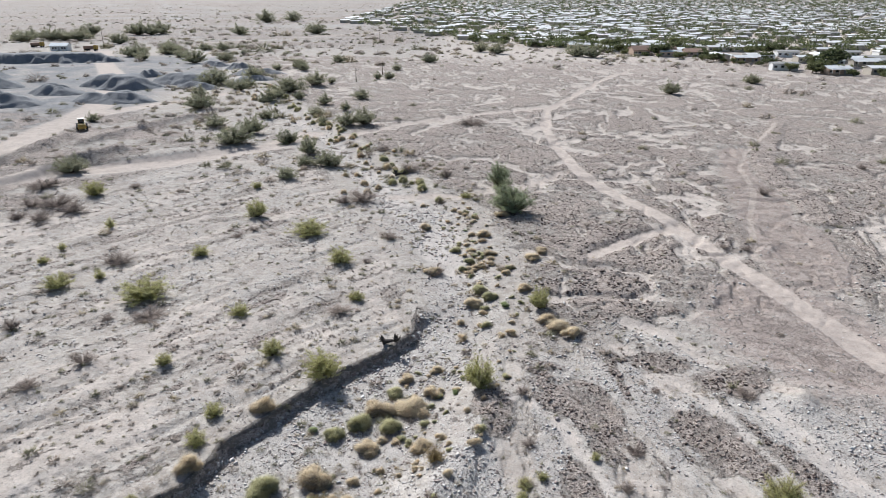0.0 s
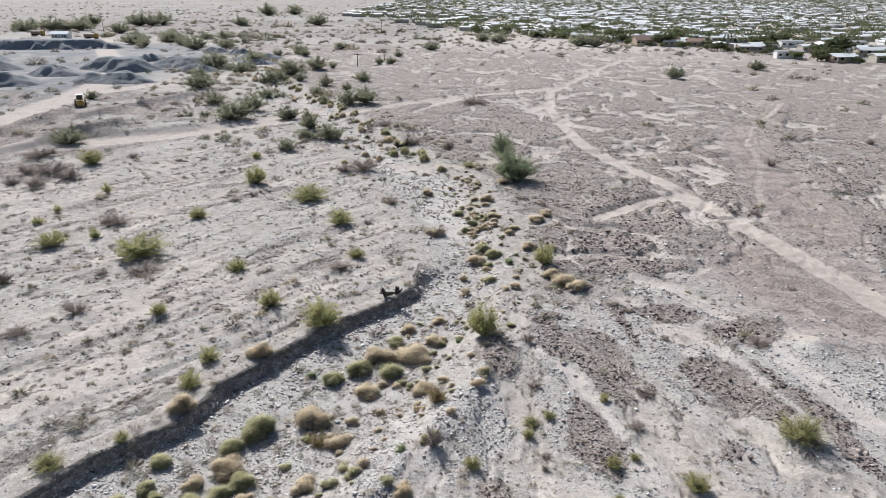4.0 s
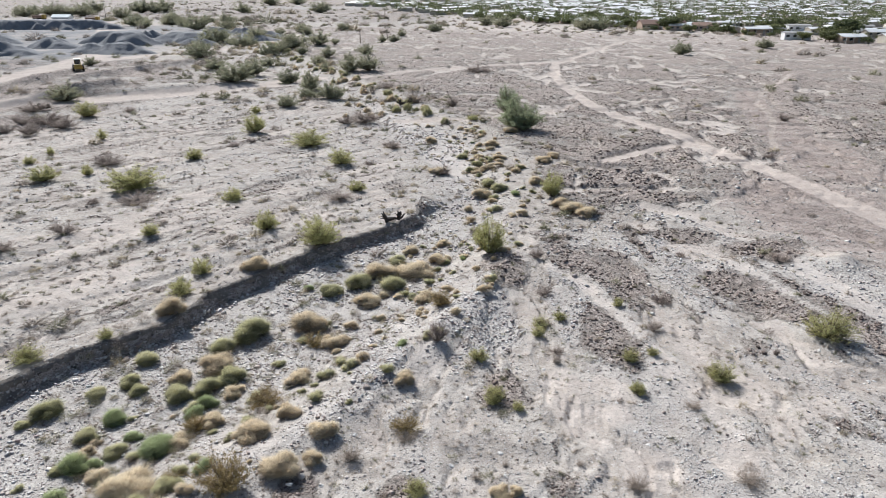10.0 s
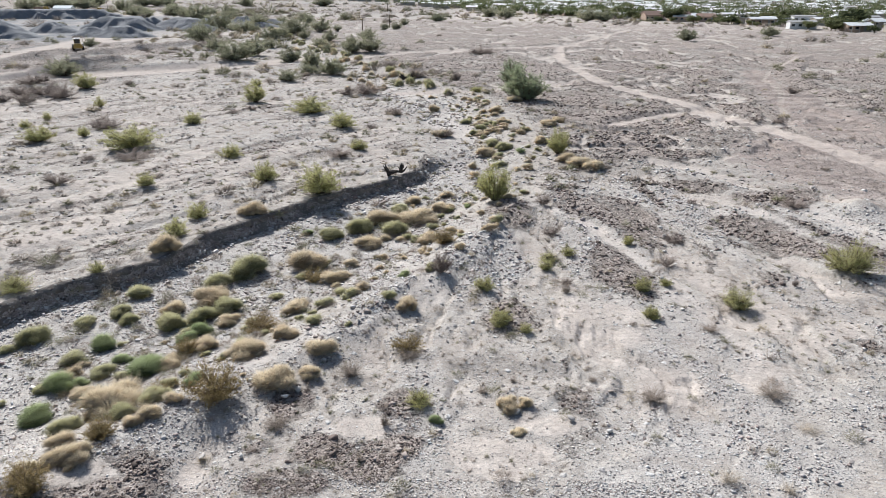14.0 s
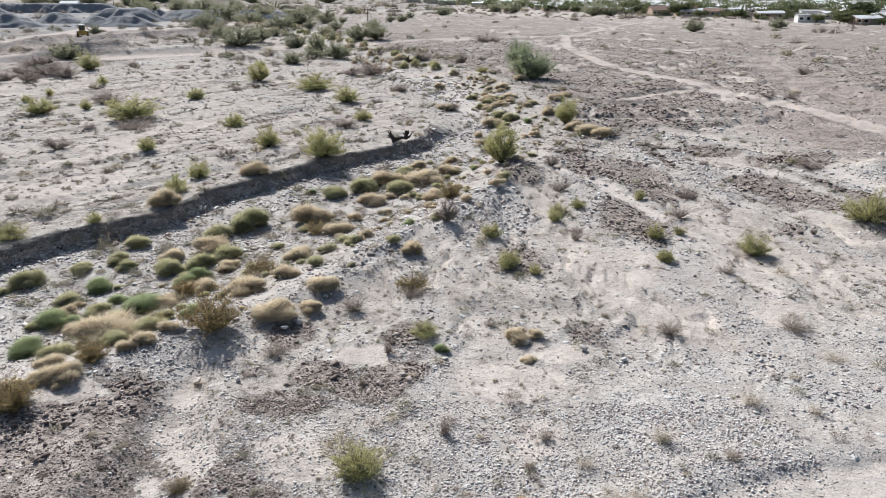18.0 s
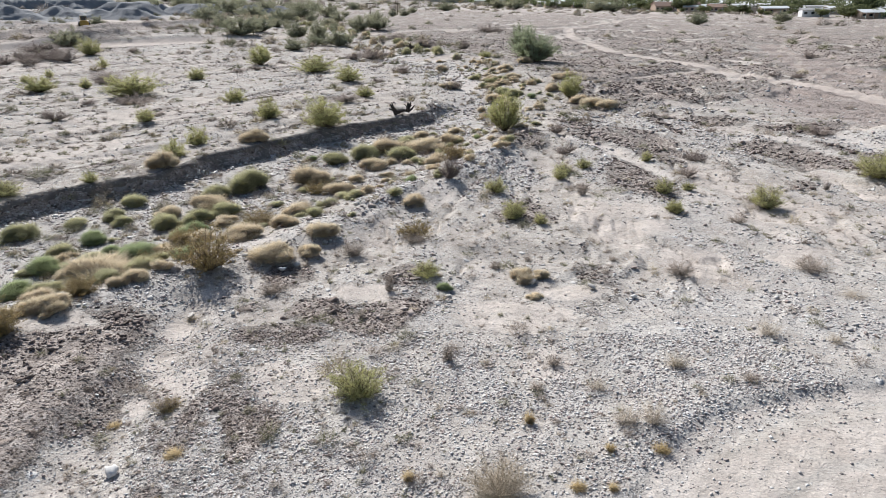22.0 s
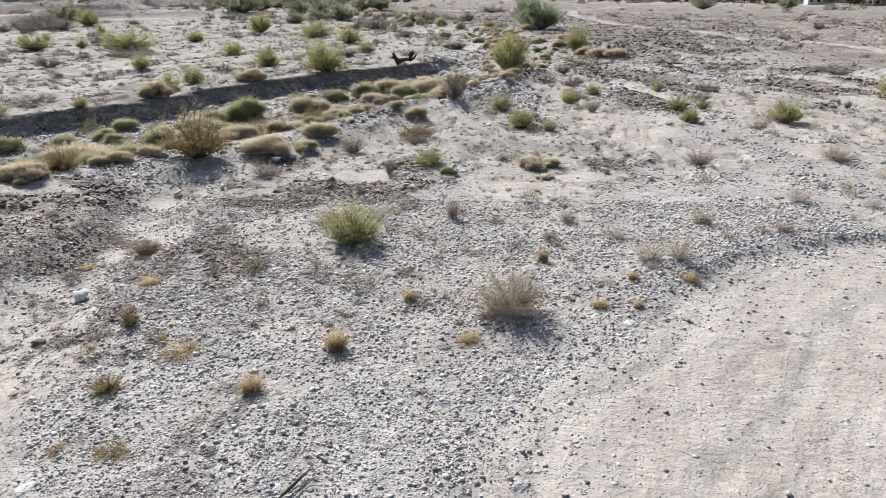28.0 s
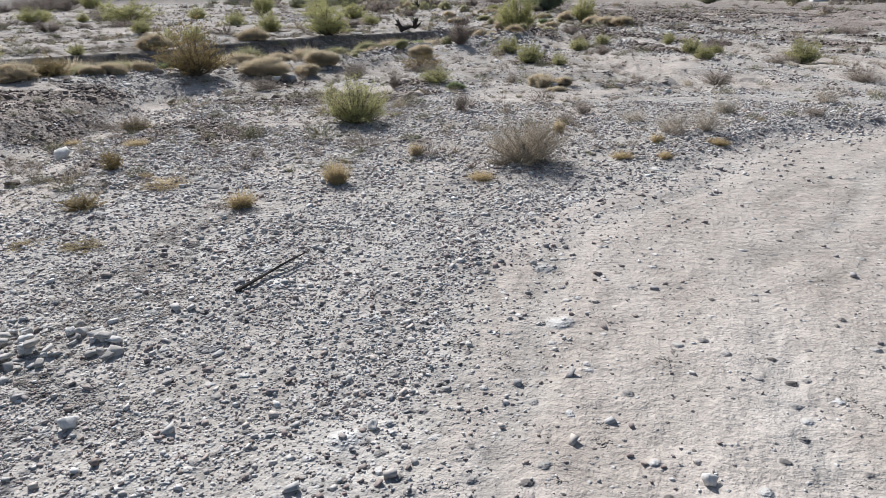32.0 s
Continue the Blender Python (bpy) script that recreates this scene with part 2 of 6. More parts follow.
M_PALE = leaf_material("pale_twig", (0.50, 0.42, 0.34), (0.62, 0.54, 0.44), 0.15, 0.9)
M_DEAD = leaf_material("dead_twig", (0.30, 0.245, 0.205), (0.44, 0.37, 0.31), 0.12, 0.9)
M_DARKBRUSH = leaf_material("dark_brush_twig", (0.22, 0.175, 0.155), (0.34, 0.275, 0.235), 0.12, 0.9)
M_RUST = leaf_material("brown_leaf", (0.32, 0.235, 0.11), (0.42, 0.33, 0.15), 0.4)
M_STEM = leaf_material("woody_stem", (0.10, 0.075, 0.055), (0.20, 0.15, 0.11), 0.0, 0.9)

# ---------------------------------------------------------------- terrain
def lattice(ix, iy, seed):
    h = (ix * 374761393 + iy * 668265263 + seed * 974634777) & 0xFFFFFFFF
    h = ((h ^ (h >> 13)) * 1274126177) & 0xFFFFFFFF
    return ((h ^ (h >> 16)) & 0xFFFF) / 32767.5 - 1.0


def grain(x, y, seed):
    """Smooth value noise between -1 and 1."""
    x, y = np.asarray(x, float), np.asarray(y, float)
    ix, iy = np.floor(x).astype(np.int64), np.floor(y).astype(np.int64)
    u, v = x - ix, y - iy
    u, v = u * u * (3 - 2 * u), v * v * (3 - 2 * v)
    a, b = lattice(ix, iy, seed), lattice(ix + 1, iy, seed)
    c, d = lattice(ix, iy + 1, seed), lattice(ix + 1, iy + 1, seed)
    return (a * (1 - u) + b * u) * (1 - v) + (c * (1 - u) + d * u) * v


def fbm(x, y, seed, octaves=4, gain=0.5):
    total, amp, norm = 0.0, 1.0, 0.0
    for k in range(octaves):
        total = total + amp * grain(x * 2.03 ** k + 17.3 * k, y * 2.03 ** k - 9.1 * k, seed + k)
        norm, amp = norm + amp, amp * gain
    return total / norm


def step(a, b, v):
    t = np.clip((v - a) / (b - a), 0, 1)
    return t * t * (3 - 2 * t)


def off(line, x, y):
    """Signed distance from a polyline: positive to the right of its way."""
    best, sign = np.full(np.shape(x), 1e9), np.ones(np.shape(x))
    for (ax, ay), (bx, by) in zip(line, line[1:]):
        dx, dy = bx - ax, by - ay
        t = np.clip(((x - ax) * dx + (y - ay) * dy) / (dx * dx + dy * dy), 0, 1)
        d = np.hypot(x - ax - t * dx, y - ay - t * dy)
        s = np.where((x - ax) * dy - (y - ay) * dx >= 0, 1.0, -1.0)
        near = d < best
        best, sign = np.where(near, d, best), np.where(near, s, sign)
    return best * sign


LEFT_BANK = [(-60, -20), (-45, 0), (-34, 14), (-23.2, 27.8), (-20.9, 31.2), (-17.4, 34.4), (-15.4, 39.6), (-12.4, 43.6),
             (-9, 48.3), (-5, 52.2), (-2.9, 56), (-2.6, 61), (-3.5, 68), (-6, 78), (-11, 93), (-20, 116), (-27, 136),
             (-40, 162), (-66, 211), (-104, 298), (-143, 390)]
RIGHT_EDGE = [(-40, -20), (-25, 2), (-15, 15.5), (-12.2, 18.6), (-10.3, 21.5), (-8.2, 23.5), (-5.4, 27), (-3.2, 30.4),
              (0, 36), (3, 42.5), (5.5, 50), (6.5, 60), (6.7, 74), (3, 93), (-4, 106), (-14, 130), (-24, 150), (-52, 208),
              (-92, 296), (-130, 390)]
GULLY = [(-6.5, 4), (-7.6, 8), (-8.0, 9.8), (-8.1, 11.6), (-8.2, 13.5), (-8.5, 18.2)]
PAD_EDGE = [(-2.2, -3), (-1.1, 2), (-0.7, 4), (-0.2, 5.9), (0.35, 7.05), (1.3, 7.8), (2.4, 8.9), (3.6, 10.6), (4.8, 11.9), (6.4, 12.75),
            (9.3, 13.5), (14, 14.2), (24, 14.5), (40, 13)]
ROAD = [(60, 22), (47, 36), (37.8, 48.4), (37.4, 54.1), (35.9, 61.1), (34.2, 70.9), (33.3, 79.4), (32.4, 86.1), (30.6, 92.5),
        (27.2, 103), (24.6, 118), (24.1, 137.5), (24.9, 160), (29.1, 185.6), (38, 207.3), (60.1, 259.7), (86.9, 310.3)]
SPUR = [(18.4, 74.5), (23.8, 79.4), (29.2, 83.8), (32.6, 86.1)]
CROSS_TRACK = [(29.9, 190.6), (13.3, 180.8), (-3.4, 166.2), (-13.9, 154.3), (-22, 146)]
RUBBLE_LINE = [(89.9, 176.3), (81.2, 160.2), (69.9, 140.6), (63.0, 126.6), (59.2, 115.0), (58.4, 105.1), (57.0, 96.7), (53.2, 87.7)]
FOOTPATH = [(36.6, 67.6), (38.9, 76.4), (44.3, 89.9), (51.5, 104.7), (56.6, 122.4), (66, 140.3), (75.4, 152.9), (87.1, 171.9)]
RUNNEL = [(17.8, 56.6), (20.9, 54.3), (22.4, 51.1), (23.6, 45.8), (24.7, 42.8), (25.3, 39.9), (25.8, 36.4), (27.5, 32.0)]
RUNNEL_TWO = [(15.7, 52.5), (18.7, 47.6), (20.6, 44.1), (21.5, 39.0), (22.5, 33)]
RUNNEL_THREE = [(6.7, 44.3), (8.6, 40.6), (9.9, 36.7), (11, 31), (12.5, 24)]
RUNNEL_FOUR = [(12.4, 46.4), (13.0, 39.3), (12.7, 33.9), (14.0, 27.0)]
RUNNEL_FIVE = [(16.9, 47.0), (17.9, 43.4), (18.2, 39.0), (18.8, 34.5), (19.6, 30.3)]
FAR_ROAD = [(-110, 92), (-74.3, 106.4), (-65.9, 112), (-51.2, 120.2), (-35.5, 133.6), (-30, 150)]
OLD_TRACK = [(24, 118), (12, 104), (2, 99), (-8, 101)]
LONG_TRACK = [(-160, 430), (-120, 470), (-60, 560), (20, 700)]
HAUL_ROAD = [(-84, 108), (-84.3, 122.4), (-86.7, 137.5), (-88.2, 156.4), (-92, 178), (-112, 230), (-150, 300), (-185, 372)]
BERMS = [[(-73.6, 105.7), (-70.8, 110.5), (-68.1, 116.5), (-62.5, 125.6)], [(-71.7, 129.6), (-70.3, 136.1), (-66.6, 147.0), (-61.2, 160.4)], [(-79.9, 115.7), (-79.0, 126.6), (-78.5, 136.1)]]
HAUL_SPUR = [(-88, 152), (-84, 168), (-75, 185), (-64, 205)]
PAVED = [(42.2, 68.6), (45.0, 79.5), (48.8, 92.0), (54.6, 108.5), (64.0, 134.6)]


# patches of the ground: centre, half width, half depth
BROWN_GRAVEL = [(-9.2, 13.7, 1.2, 1.0), (-8.4, 12.5, 1.0, 0.5), (-9.5, 15.5, 1.1, 0.5), (-5.7, 12.9, 0.5, 1.0), (-5.3, 15.6, 1.2, 0.8), (-2.8, 16.6, 1.2, 0.9),
                (-4.7, 17.6, 0.8, 0.9), (-6.0, 20.1, 0.8, 1.0), (-2.1, 20.2, 0.7, 1.0), (11.6, 41.3, 1.9, 4.8), (9.1, 43.6, 1.8, 2.4), (18.4, 49.4, 2.6, 1.7),
                (19.0, 39.5, 2.4, 3.0), (20.5, 36.4, 1.9, 2.5), (24.1, 46.2, 3.2, 2.3), (3.7, 42.3, 1.7, 3.1), (2.6, 26.9, 1.2, 2.0), (8.9, 32.3, 1.5, 3.5),
                (-4.9, 11.8, 0.7, 1.4), (-11.1, 15.0, 1.5, 1.1), (-9.1, 11.9, 1.1, 0.8), (-3.1, 17.3, 1.9, 1.1)]
SILT = [(-8.4, 18.2, 0.7, 1.3), (-8.4, 15.4, 0.55, 1.3), (-7.8, 12.9, 0.5, 0.9), (-4.4, 13.3, 1.1, 0.9), (-3.3, 18.8, 1.0, 0.8), (1.4, 17.1, 1.8, 1.1), (3.2, 19.0, 1.4, 0.6),
        (15.2, 26.8, 3.1, 2.7), (12.3, 22.1, 1.5, 1.3), (6.6, 26.8, 2.0, 3.8), (8.1, 21.7, 1.3, 1.4), (1.5, 14.2, 1.1, 0.9), (-11.9, 15.8, 1.4, 0.6),
        (-6.9, 12.8, 0.5, 1.1), (-7.4, 9.6, 1.0, 1.0), (-6.4, 7.4, 0.8, 0.9), (-1.2, 9.1, 0.5, 0.3), (-3.2, 8.8, 0.4, 0.3)]
COBBLES = [(-4.1, 30.8, 1.5, 4.0), (-9.5, 17.6, 0.7, 0.65), (8.0, 18.5, 2.6, 1.3), (10.8, 17.0, 2.2, 1.4), (6.2, 15.9, 2.1, 1.1), (7.6, 14.3, 1.7, 0.9), (2.0, 34.5, 2.0, 4.4),
           (4.0, 14.8, 1.0, 0.8), (0.0, 13.7, 0.9, 0.9), (0.3, 12.5, 1.0, 0.8), (2.5, 12.8, 0.8, 0.9), (-4.9, 9.2, 0.7, 0.8), (-3.8, 7.8, 0.8, 0.6), (-1.8, 8.3, 0.6, 0.5),
           (-4.7, 7.0, 0.8, 0.5), (-4.6, 5.5, 0.9, 0.4), (-2.7, 5.8, 0.7, 0.5), (-1.9, 6.7, 0.6, 0.5)]


def blots(rows, x, y, seed):
    """Share of ragged-edged patches."""
    out = np.zeros(np.shape(x))
    a, b = fbm(x / 1.4, y / 1.4, seed, 4, 0.62), fbm(x / 1.4, y / 1.4, seed + 7, 4, 0.62)
    for cx, cy, rx, ry in rows:
        r = np.hypot((x - cx) / rx + 0.55 * a, (y - cy) / ry + 0.55 * b)
        out = np.maximum(out, 1 - step(0.75, 1.25, r))
    return out


def smooth_line(line, x, y, width, soft):
    wob = 0.22 * width * fbm(x / (4 * width), y / (4 * width), 71, 3)
    return 1 - step(width / 2, width / 2 + soft, np.abs(off(line, x, y)) + wob)


def tracks_at(x, y):
    """Shares of wheel tracks and of footpaths."""
    tracks = np.maximum.reduce([smooth_line(ROAD, x, y, 1.9, 0.7), smooth_line(SPUR, x, y, 1.4, 0.6), smooth_line(CROSS_TRACK, x, y, 2.0, 1.0),
                                0.9 * smooth_line(FAR_ROAD, x, y, 3.6, 2.0), 0.6 * smooth_line(OLD_TRACK, x, y, 1.6, 1.2), 0.7 * smooth_line(LONG_TRACK, x, y, 7, 5),
                                0.75 * smooth_line(HAUL_ROAD, x, y, 5.0, 3.5), 0.7 * smooth_line(HAUL_SPUR, x, y, 3.5, 2)])
    return tracks, 0.85 * smooth_line(FOOTPATH, x, y, 0.6, 0.35)


def smooth_flat(x, y):
    """The trodden flat beside the road."""
    flat = np.exp(-(off(PAVED, x, y) / (4.6 + 0.02 * y)) ** 4)
    flat = np.maximum(flat, np.exp(-(((x - 33.5) / 9.5) ** 2 + ((y - 55) / 15) ** 2) ** 1.5))
    return flat * (1 - smooth_line(RUBBLE_LINE, x, y, 3.6, 2.0))


def lie_of_land(x, y):
    x, y = np.asarray(x, float), np.asarray(y, float)
    far = step(40, 150, y)
    z = 0.35 + 0.25 * (1 - step(10, 22, y)) - 0.003 * np.clip(y - 30, 0, 450) + np.where(x < 0, 1.6 * np.tanh(-x / 90), -2.4 * np.tanh(x / 90)) * far
    return z


def land(x, y, detail=True):
    """Height of the ground at x, y and the shares of sand, dark pavement, cobbles and grey gravel; dark also paints
    bank and rill shade, grey far haze.
    """
    x, y = np.asarray(x, float), np.asarray(y, float)
    r = np.hypot(x, y)
    z = lie_of_land(x, y)
    wob = 0.35 * fbm(x / 2.6, y / 2.6, 5, 3)
    dl = off(LEFT_BANK, x, y)
    dr = -off(RIGHT_EDGE, x, y)
    dlw, drw = dl + wob, dr + 2.2 * wob
    close = 1 - step(56, 64, y)
    bank_run = 0.8 * close + 4.5 * (1 - close)
    deep = 1.22 * close + 0.75 * (1 - close)
    inside = step(0, bank_run, dlw) * (0.72 * step(0, 4.0, drw) + 0.28 * step(2, 9.0, drw))
    z = z - 0.32 * (1 - step(0, bank_run, dlw)) * (1 - step(90, 150, y))
    z = z - deep * inside
    levee = np.exp(-((dr + 1.3) / 1.5) ** 2) * (1 - step(40, 52, y))
    z = z + 0.42 * levee
    gully = np.exp(-(off(GULLY, x, y) / 1.0) ** 2) * (1 - step(16.5, 19.5, y))
    z = z - 0.28 * gully
    flank = step(-0.3, 0.6, -(x + 8.9 + 0.9 * wob)) * (1 - step(15, 18.5, y)) * step(0, 3.5, -dr)
    z = z + 0.22 * flank
    dp = off(PAD_EDGE, x, y) + 0.12 * fbm(x / 0.8, y / 0.8, 9, 3)
    pad = step(-0.05, 0.35, dp) * (1 - step(30, 45, np.abs(x)))
    z = z - 0.10 * pad * step(1.5, 5, x) + 0.06 * np.exp(-((dp + 0.55) / 0.5) ** 2) * step(1.5, 4, x) * (1 - step(20, 30, x))
    # fans of rills below the narrows, streaks over the plain beside the wash
    fan = (1 - step(-1, 2, dr)) * (1 - step(46, 60, y)) * step(13, 24, y) * step(-14, -8, x + 0)
    ang, rad = np.arctan2(x - 8, 64 - y), np.hypot(x - 8, y - 64)
    ang = ang + 0.06 * fbm(x / 5, y / 5, 23, 3)
    rill = fbm(ang * 16 + 3.3, rad / 9, 21, 4)
    z = z + fan * (0.26 * rill - 0.16 * (1 - step(0.0, 0.12, np.abs(rill + 0.12))))
    plain = (1 - step(-2.5, 0.0, dl)) * (1 - step(140, 200, y))
    su, sv = 0.74 * x - 0.67 * y, 0.67 * x + 0.74 * y
    streak = fbm(su / 1.9, sv / 15, 33, 4)
    z = z + plain * (0.17 * streak - 0.18 * (1 - step(0.0, 0.09, np.abs(streak + 0.05))))
    # shelf of dark pavement cut by sandy runnels
    shelf = step(0.5, 6, -dr) * step(52, 62, y) * (1 - step(330, 360, y))
    wx, wy = x + 9 * fbm(x / 24, y / 24, 41, 3), y + 9 * fbm(x / 24, y / 24, 47, 3)
    ridge = np.abs(fbm(wx / 13, wy / 17, 51, 4))
    runs = 1 - step(0.02, 0.10, ridge)
    ridge2 = np.abs(fbm(wx / 4.6, wy / 6.5, 57, 3))
    runs = np.maximum(runs, 0.8 * (1 - step(0.02, 0.10, ridge2)))
    ridge3 = np.abs(fbm(wx / 3.2 + 0.25 * wy, wy / 1.7, 63, 3))
    runs = np.maximum(runs, 0.6 * (1 - step(0.02, 0.12, ridge3)) * step(0, 0.3, fbm(x / 17, y / 17, 65, 2)))
    z = z + shelf * (0.34 * step(0.05, 0.11, ridge) + 0.2 * step(0.04, 0.09, ridge2) + 0.12 * step(0.04, 0.10, ridge3) - 0.4)
    z = z + 0.28 * fbm(x / 21, y / 21, 61, 3) * step(25, 70, r)
    rut = (np.exp(-((dp - 0.75) / 0.17) ** 2) + np.exp(-((dp - 2.5) / 0.2) ** 2) + 0.7 * np.exp(-((dp - 4.1) / 0.2) ** 2)) * (1 - step(18, 28, np.abs(x)))
    z = z - 0.018 * rut + 0.01 * np.exp(-((dp - 1.1) / 0.2) ** 2) * pad
    small = fbm(x / 1.5, y / 1.5, 3, 4)
    tiny = fbm(x / 0.35, y / 0.35, 4, 3)
    rough = 1 - 0.8 * pad - 0.45 * inside
    z = z + 0.055 * small * np.clip(rough, 0.15, 1) + 0.022 * tiny * np.clip(rough, 0.3, 1) * (1 - step(30, 60, r))
    # tracks
    tracks, paths = tracks_at(x, y)
    z = z - 0.18 * tracks - 0.05 * paths
    rubble = smooth_line(RUBBLE_LINE, x, y, 2.6, 1.6) * step(70, 78, y)
    z = z + 0.3 * rubble
    trench = smooth_line(SPUR, x, y, 2.2, 1.0)
    z = z - 0.25 * trench
    bench = step(-4, 0, off(FAR_ROAD, x, y) * -1 - 6 + 2 * fbm(x / 9, y / 9, 66, 2)) * step(-40, -52, x) * step(80, 100, y)
    z = z + 0.9 * bench * (1 - step(260, 330, y))
    z = z + 0.75 * np.exp(-((x - 28.2) / 1.3) ** 2 - ((y - 43.5) / 1.5) ** 2)
    berm = np.maximum.reduce([np.exp(-((np.abs(off(line, x, y)) + 0.8 * wob) / 1.7) ** 2) for line in BERMS])
    z = z + 1.25 * berm
    # smooth flat beside the road
    flat = smooth_flat(x, y)
    runs = runs * shelf * (1 - flat)
    runnels = np.maximum.reduce([smooth_line(RUNNEL, x, y, 1.1, 0.8), 0.85 * smooth_line(RUNNEL_TWO, x, y, 0.7, 0.9), 0.8 * smooth_line(RUNNEL_THREE, x, y, 0.5, 0.8),
                                 0.6 * smooth_line(RUNNEL_FOUR, x, y, 0.5, 1.0), 0.7 * smooth_line(RUNNEL_FIVE, x, y, 0.6, 1.0)])
    z = z - 0.16 * runnels
    quarry = step(0, 14, -(x + 72 + 0.10 * (y - 150))) * step(134, 150, y) * (1 - step(330, 350, y))
    n1, n2 = fbm(x / 6, y / 6, 81, 4), fbm(x / 1.1, y / 1.1, 91, 3)
    town = step(0, 20, y - 262 - 0.35 * np.abs(x - 120)) * step(-40, 20, x) * (1 - step(3600, 3900, y))
    arc = step(0.05, 0.45, fbm(dp / 0.5, (x + 0.6 * y) / 8, 83, 3))
    sand = np.clip(tracks + paths + runs * 0.9 + runnels + pad * (0.9 - 0.55 * rut - 0.5 * arc) + gully * 0.42 + 0.35 * step(0.1, 0.6, n1) * (1 - shelf), 0, 1)
    sand = np.maximum(sand, 0.6 * plain * step(-0.2, 0.4, n1 + 0.5 * streak))
    sand = sand * (1 - 0.85 * flat * (1 - np.maximum(tracks, paths)))
    sand = np.maximum(sand, 0.55 * fan * step(0.05, 0.4, -rill + 0.3 * n1))
    sand = np.maximum(sand, 0.8 * town)
    sand = np.maximum(sand, 0.75 * step(0.35, 0.8, inside) * step(58, 72, y) * step(-0.5, 0.1, n1 + n2))
    sand = sand * (1 - 0.9 * quarry * (1 - tracks))
    darkpatch = np.exp(-((x - 21) / 6) ** 2 - ((y - 66) / 8) ** 2) + 0.5 * np.exp(-((x - 9) / 4.5) ** 2 - ((y - 47) / 8) ** 2)
    dark = np.clip(shelf * (1 - runs) * (0.85 + 0.7 * n1 + 0.5 * n2) + 1.1 * darkpatch * step(-0.3, 0.3, n1 + 0.6 * n2 + 0.3 * rill) + 1.0 * flank * step(-1.1, -0.5, n2 + n1), 0, 1)
    dark = np.maximum(dark, rubble)
    dark = np.maximum(dark, 0.9 * np.exp(-((off(GULLY, x, y) - 1.75 + 0.5 * n1) / 0.65) ** 2) * step(-0.5, 0.2, n2 + 0.4 * n1) * step(5, 8, y) * (1 - step(17, 20, y)))
    dark = np.maximum(dark, 0.38 * step(-0.25, 0.5, fbm(x / 1.7, y / 1.7, 99, 4)) * step(1.2, 4.0, -x) * (1 - step(9, 12, y)) * (1 - pad))
    bend = np.arctan2(x - 10, 84 - y) + 0.05 * fbm(x / 9, y / 9, 26, 3)
    band = fbm(bend * 30 + 5, rad / 15, 25, 4)
    dark = np.maximum(dark, 0.7 * fan * step(0.24, 0.5, band + 0.3 * n2 + 0.25 * n1) * step(-13, -3, x))
    dark = np.maximum(dark, 0.8 * berm)
    workings = step(-46, -60, x) * step(84, 98, y) * (1 - step(158, 175, y)) * (1 - tracks)
    dark = np.maximum(dark, workings * step(-0.5, 0.3, n1 + 0.5 * n2) * 0.85)
    dark = np.maximum(dark, 0.5 * plain * step(0.2, 0.5, fbm(su / 2.6, sv / 9, 97, 4) + 0.25 * n1))
    # thin lines of dark gravel, with the rills' shadow lines painted in too
    thread = fbm(su / 1.5 + 0.5 * n1, sv / 13, 93, 3)
    dark = np.maximum(dark, 0.8 * plain * (1 - step(0.03, 0.09, np.abs(thread))) * step(-0.35, 0.2, n2 + 0.6 * n1))
    dark = np.maximum(dark * (1 - flat), 0.30 * flat) * (1 - tracks) * (1 - runnels)
    cob = 0.75 * inside + 0.6 * levee + (1 - step(10, 26, y)) * (1 - pad) * (0.55 + 0.5 * n1) + 0.6 * fan * step(-0.1, 0.3, rill)
    cob = cob + 0.4 * rut * pad + 0.25 * np.exp(-(dp / 0.6) ** 2)
    cob = np.clip(cob + 0.35 * n2 + 0.25 * plain * step(0.0, 0.5, n2 - n1), 0, 1) * (1 - 0.7 * gully) * (1 - tracks)
    brown, silt, stony = blots(BROWN_GRAVEL, x, y, 401), blots(SILT, x, y, 421), blots(COBBLES, x, y, 441)
    silt = silt * step(-0.75, 0.1, n2 + 0.5 * n1) * (1 - pad)
    dark = np.maximum(dark * (1 - 0.9 * silt) * (1 - 0.7 * stony), brown * (0.75 + 0.45 * n2) * (1 - silt) * (1 - pad))
    sand = np.maximum(sand * (1 - 0.6 * brown) * (1 - 0.6 * stony), 0.95 * silt)
    cob = np.clip(np.maximum(cob * (1 - 0.85 * silt), stony * (0.95 + 0.5 * n2) * (1 - pad)), 0, 1)
    # shade of the cut bank painted as a dark strip along lip and foot
    scarp_shade = step(-0.25, 0.1, dlw) * (1 - step(0.55, 1.3, dlw)) * close * step(0, 3, dr)
    dark = np.maximum(dark, 0.85 * scarp_shade)
    sand = sand * (1 - scarp_shade)
    cob = cob * (1 - 0.6 * scarp_shade)
    flats = step(330, 480, y) * (1 - town)
    # grey here paints distance haze on the far flats; dark is their scrub cover
    quarry = np.maximum(quarry, 0.35 * flats)
    dark = np.maximum(dark, flats * (0.5 + 0.9 * fbm(x / 120, y / 22, 95, 4)))
    sand = sand * (1 - 0.5 * flats)
    grey = np.clip(quarry * (0.75 + 0.6 * n1) * (1 - 0.9 * tracks), 0, 1)
    return z, sand, dark, cob, grey

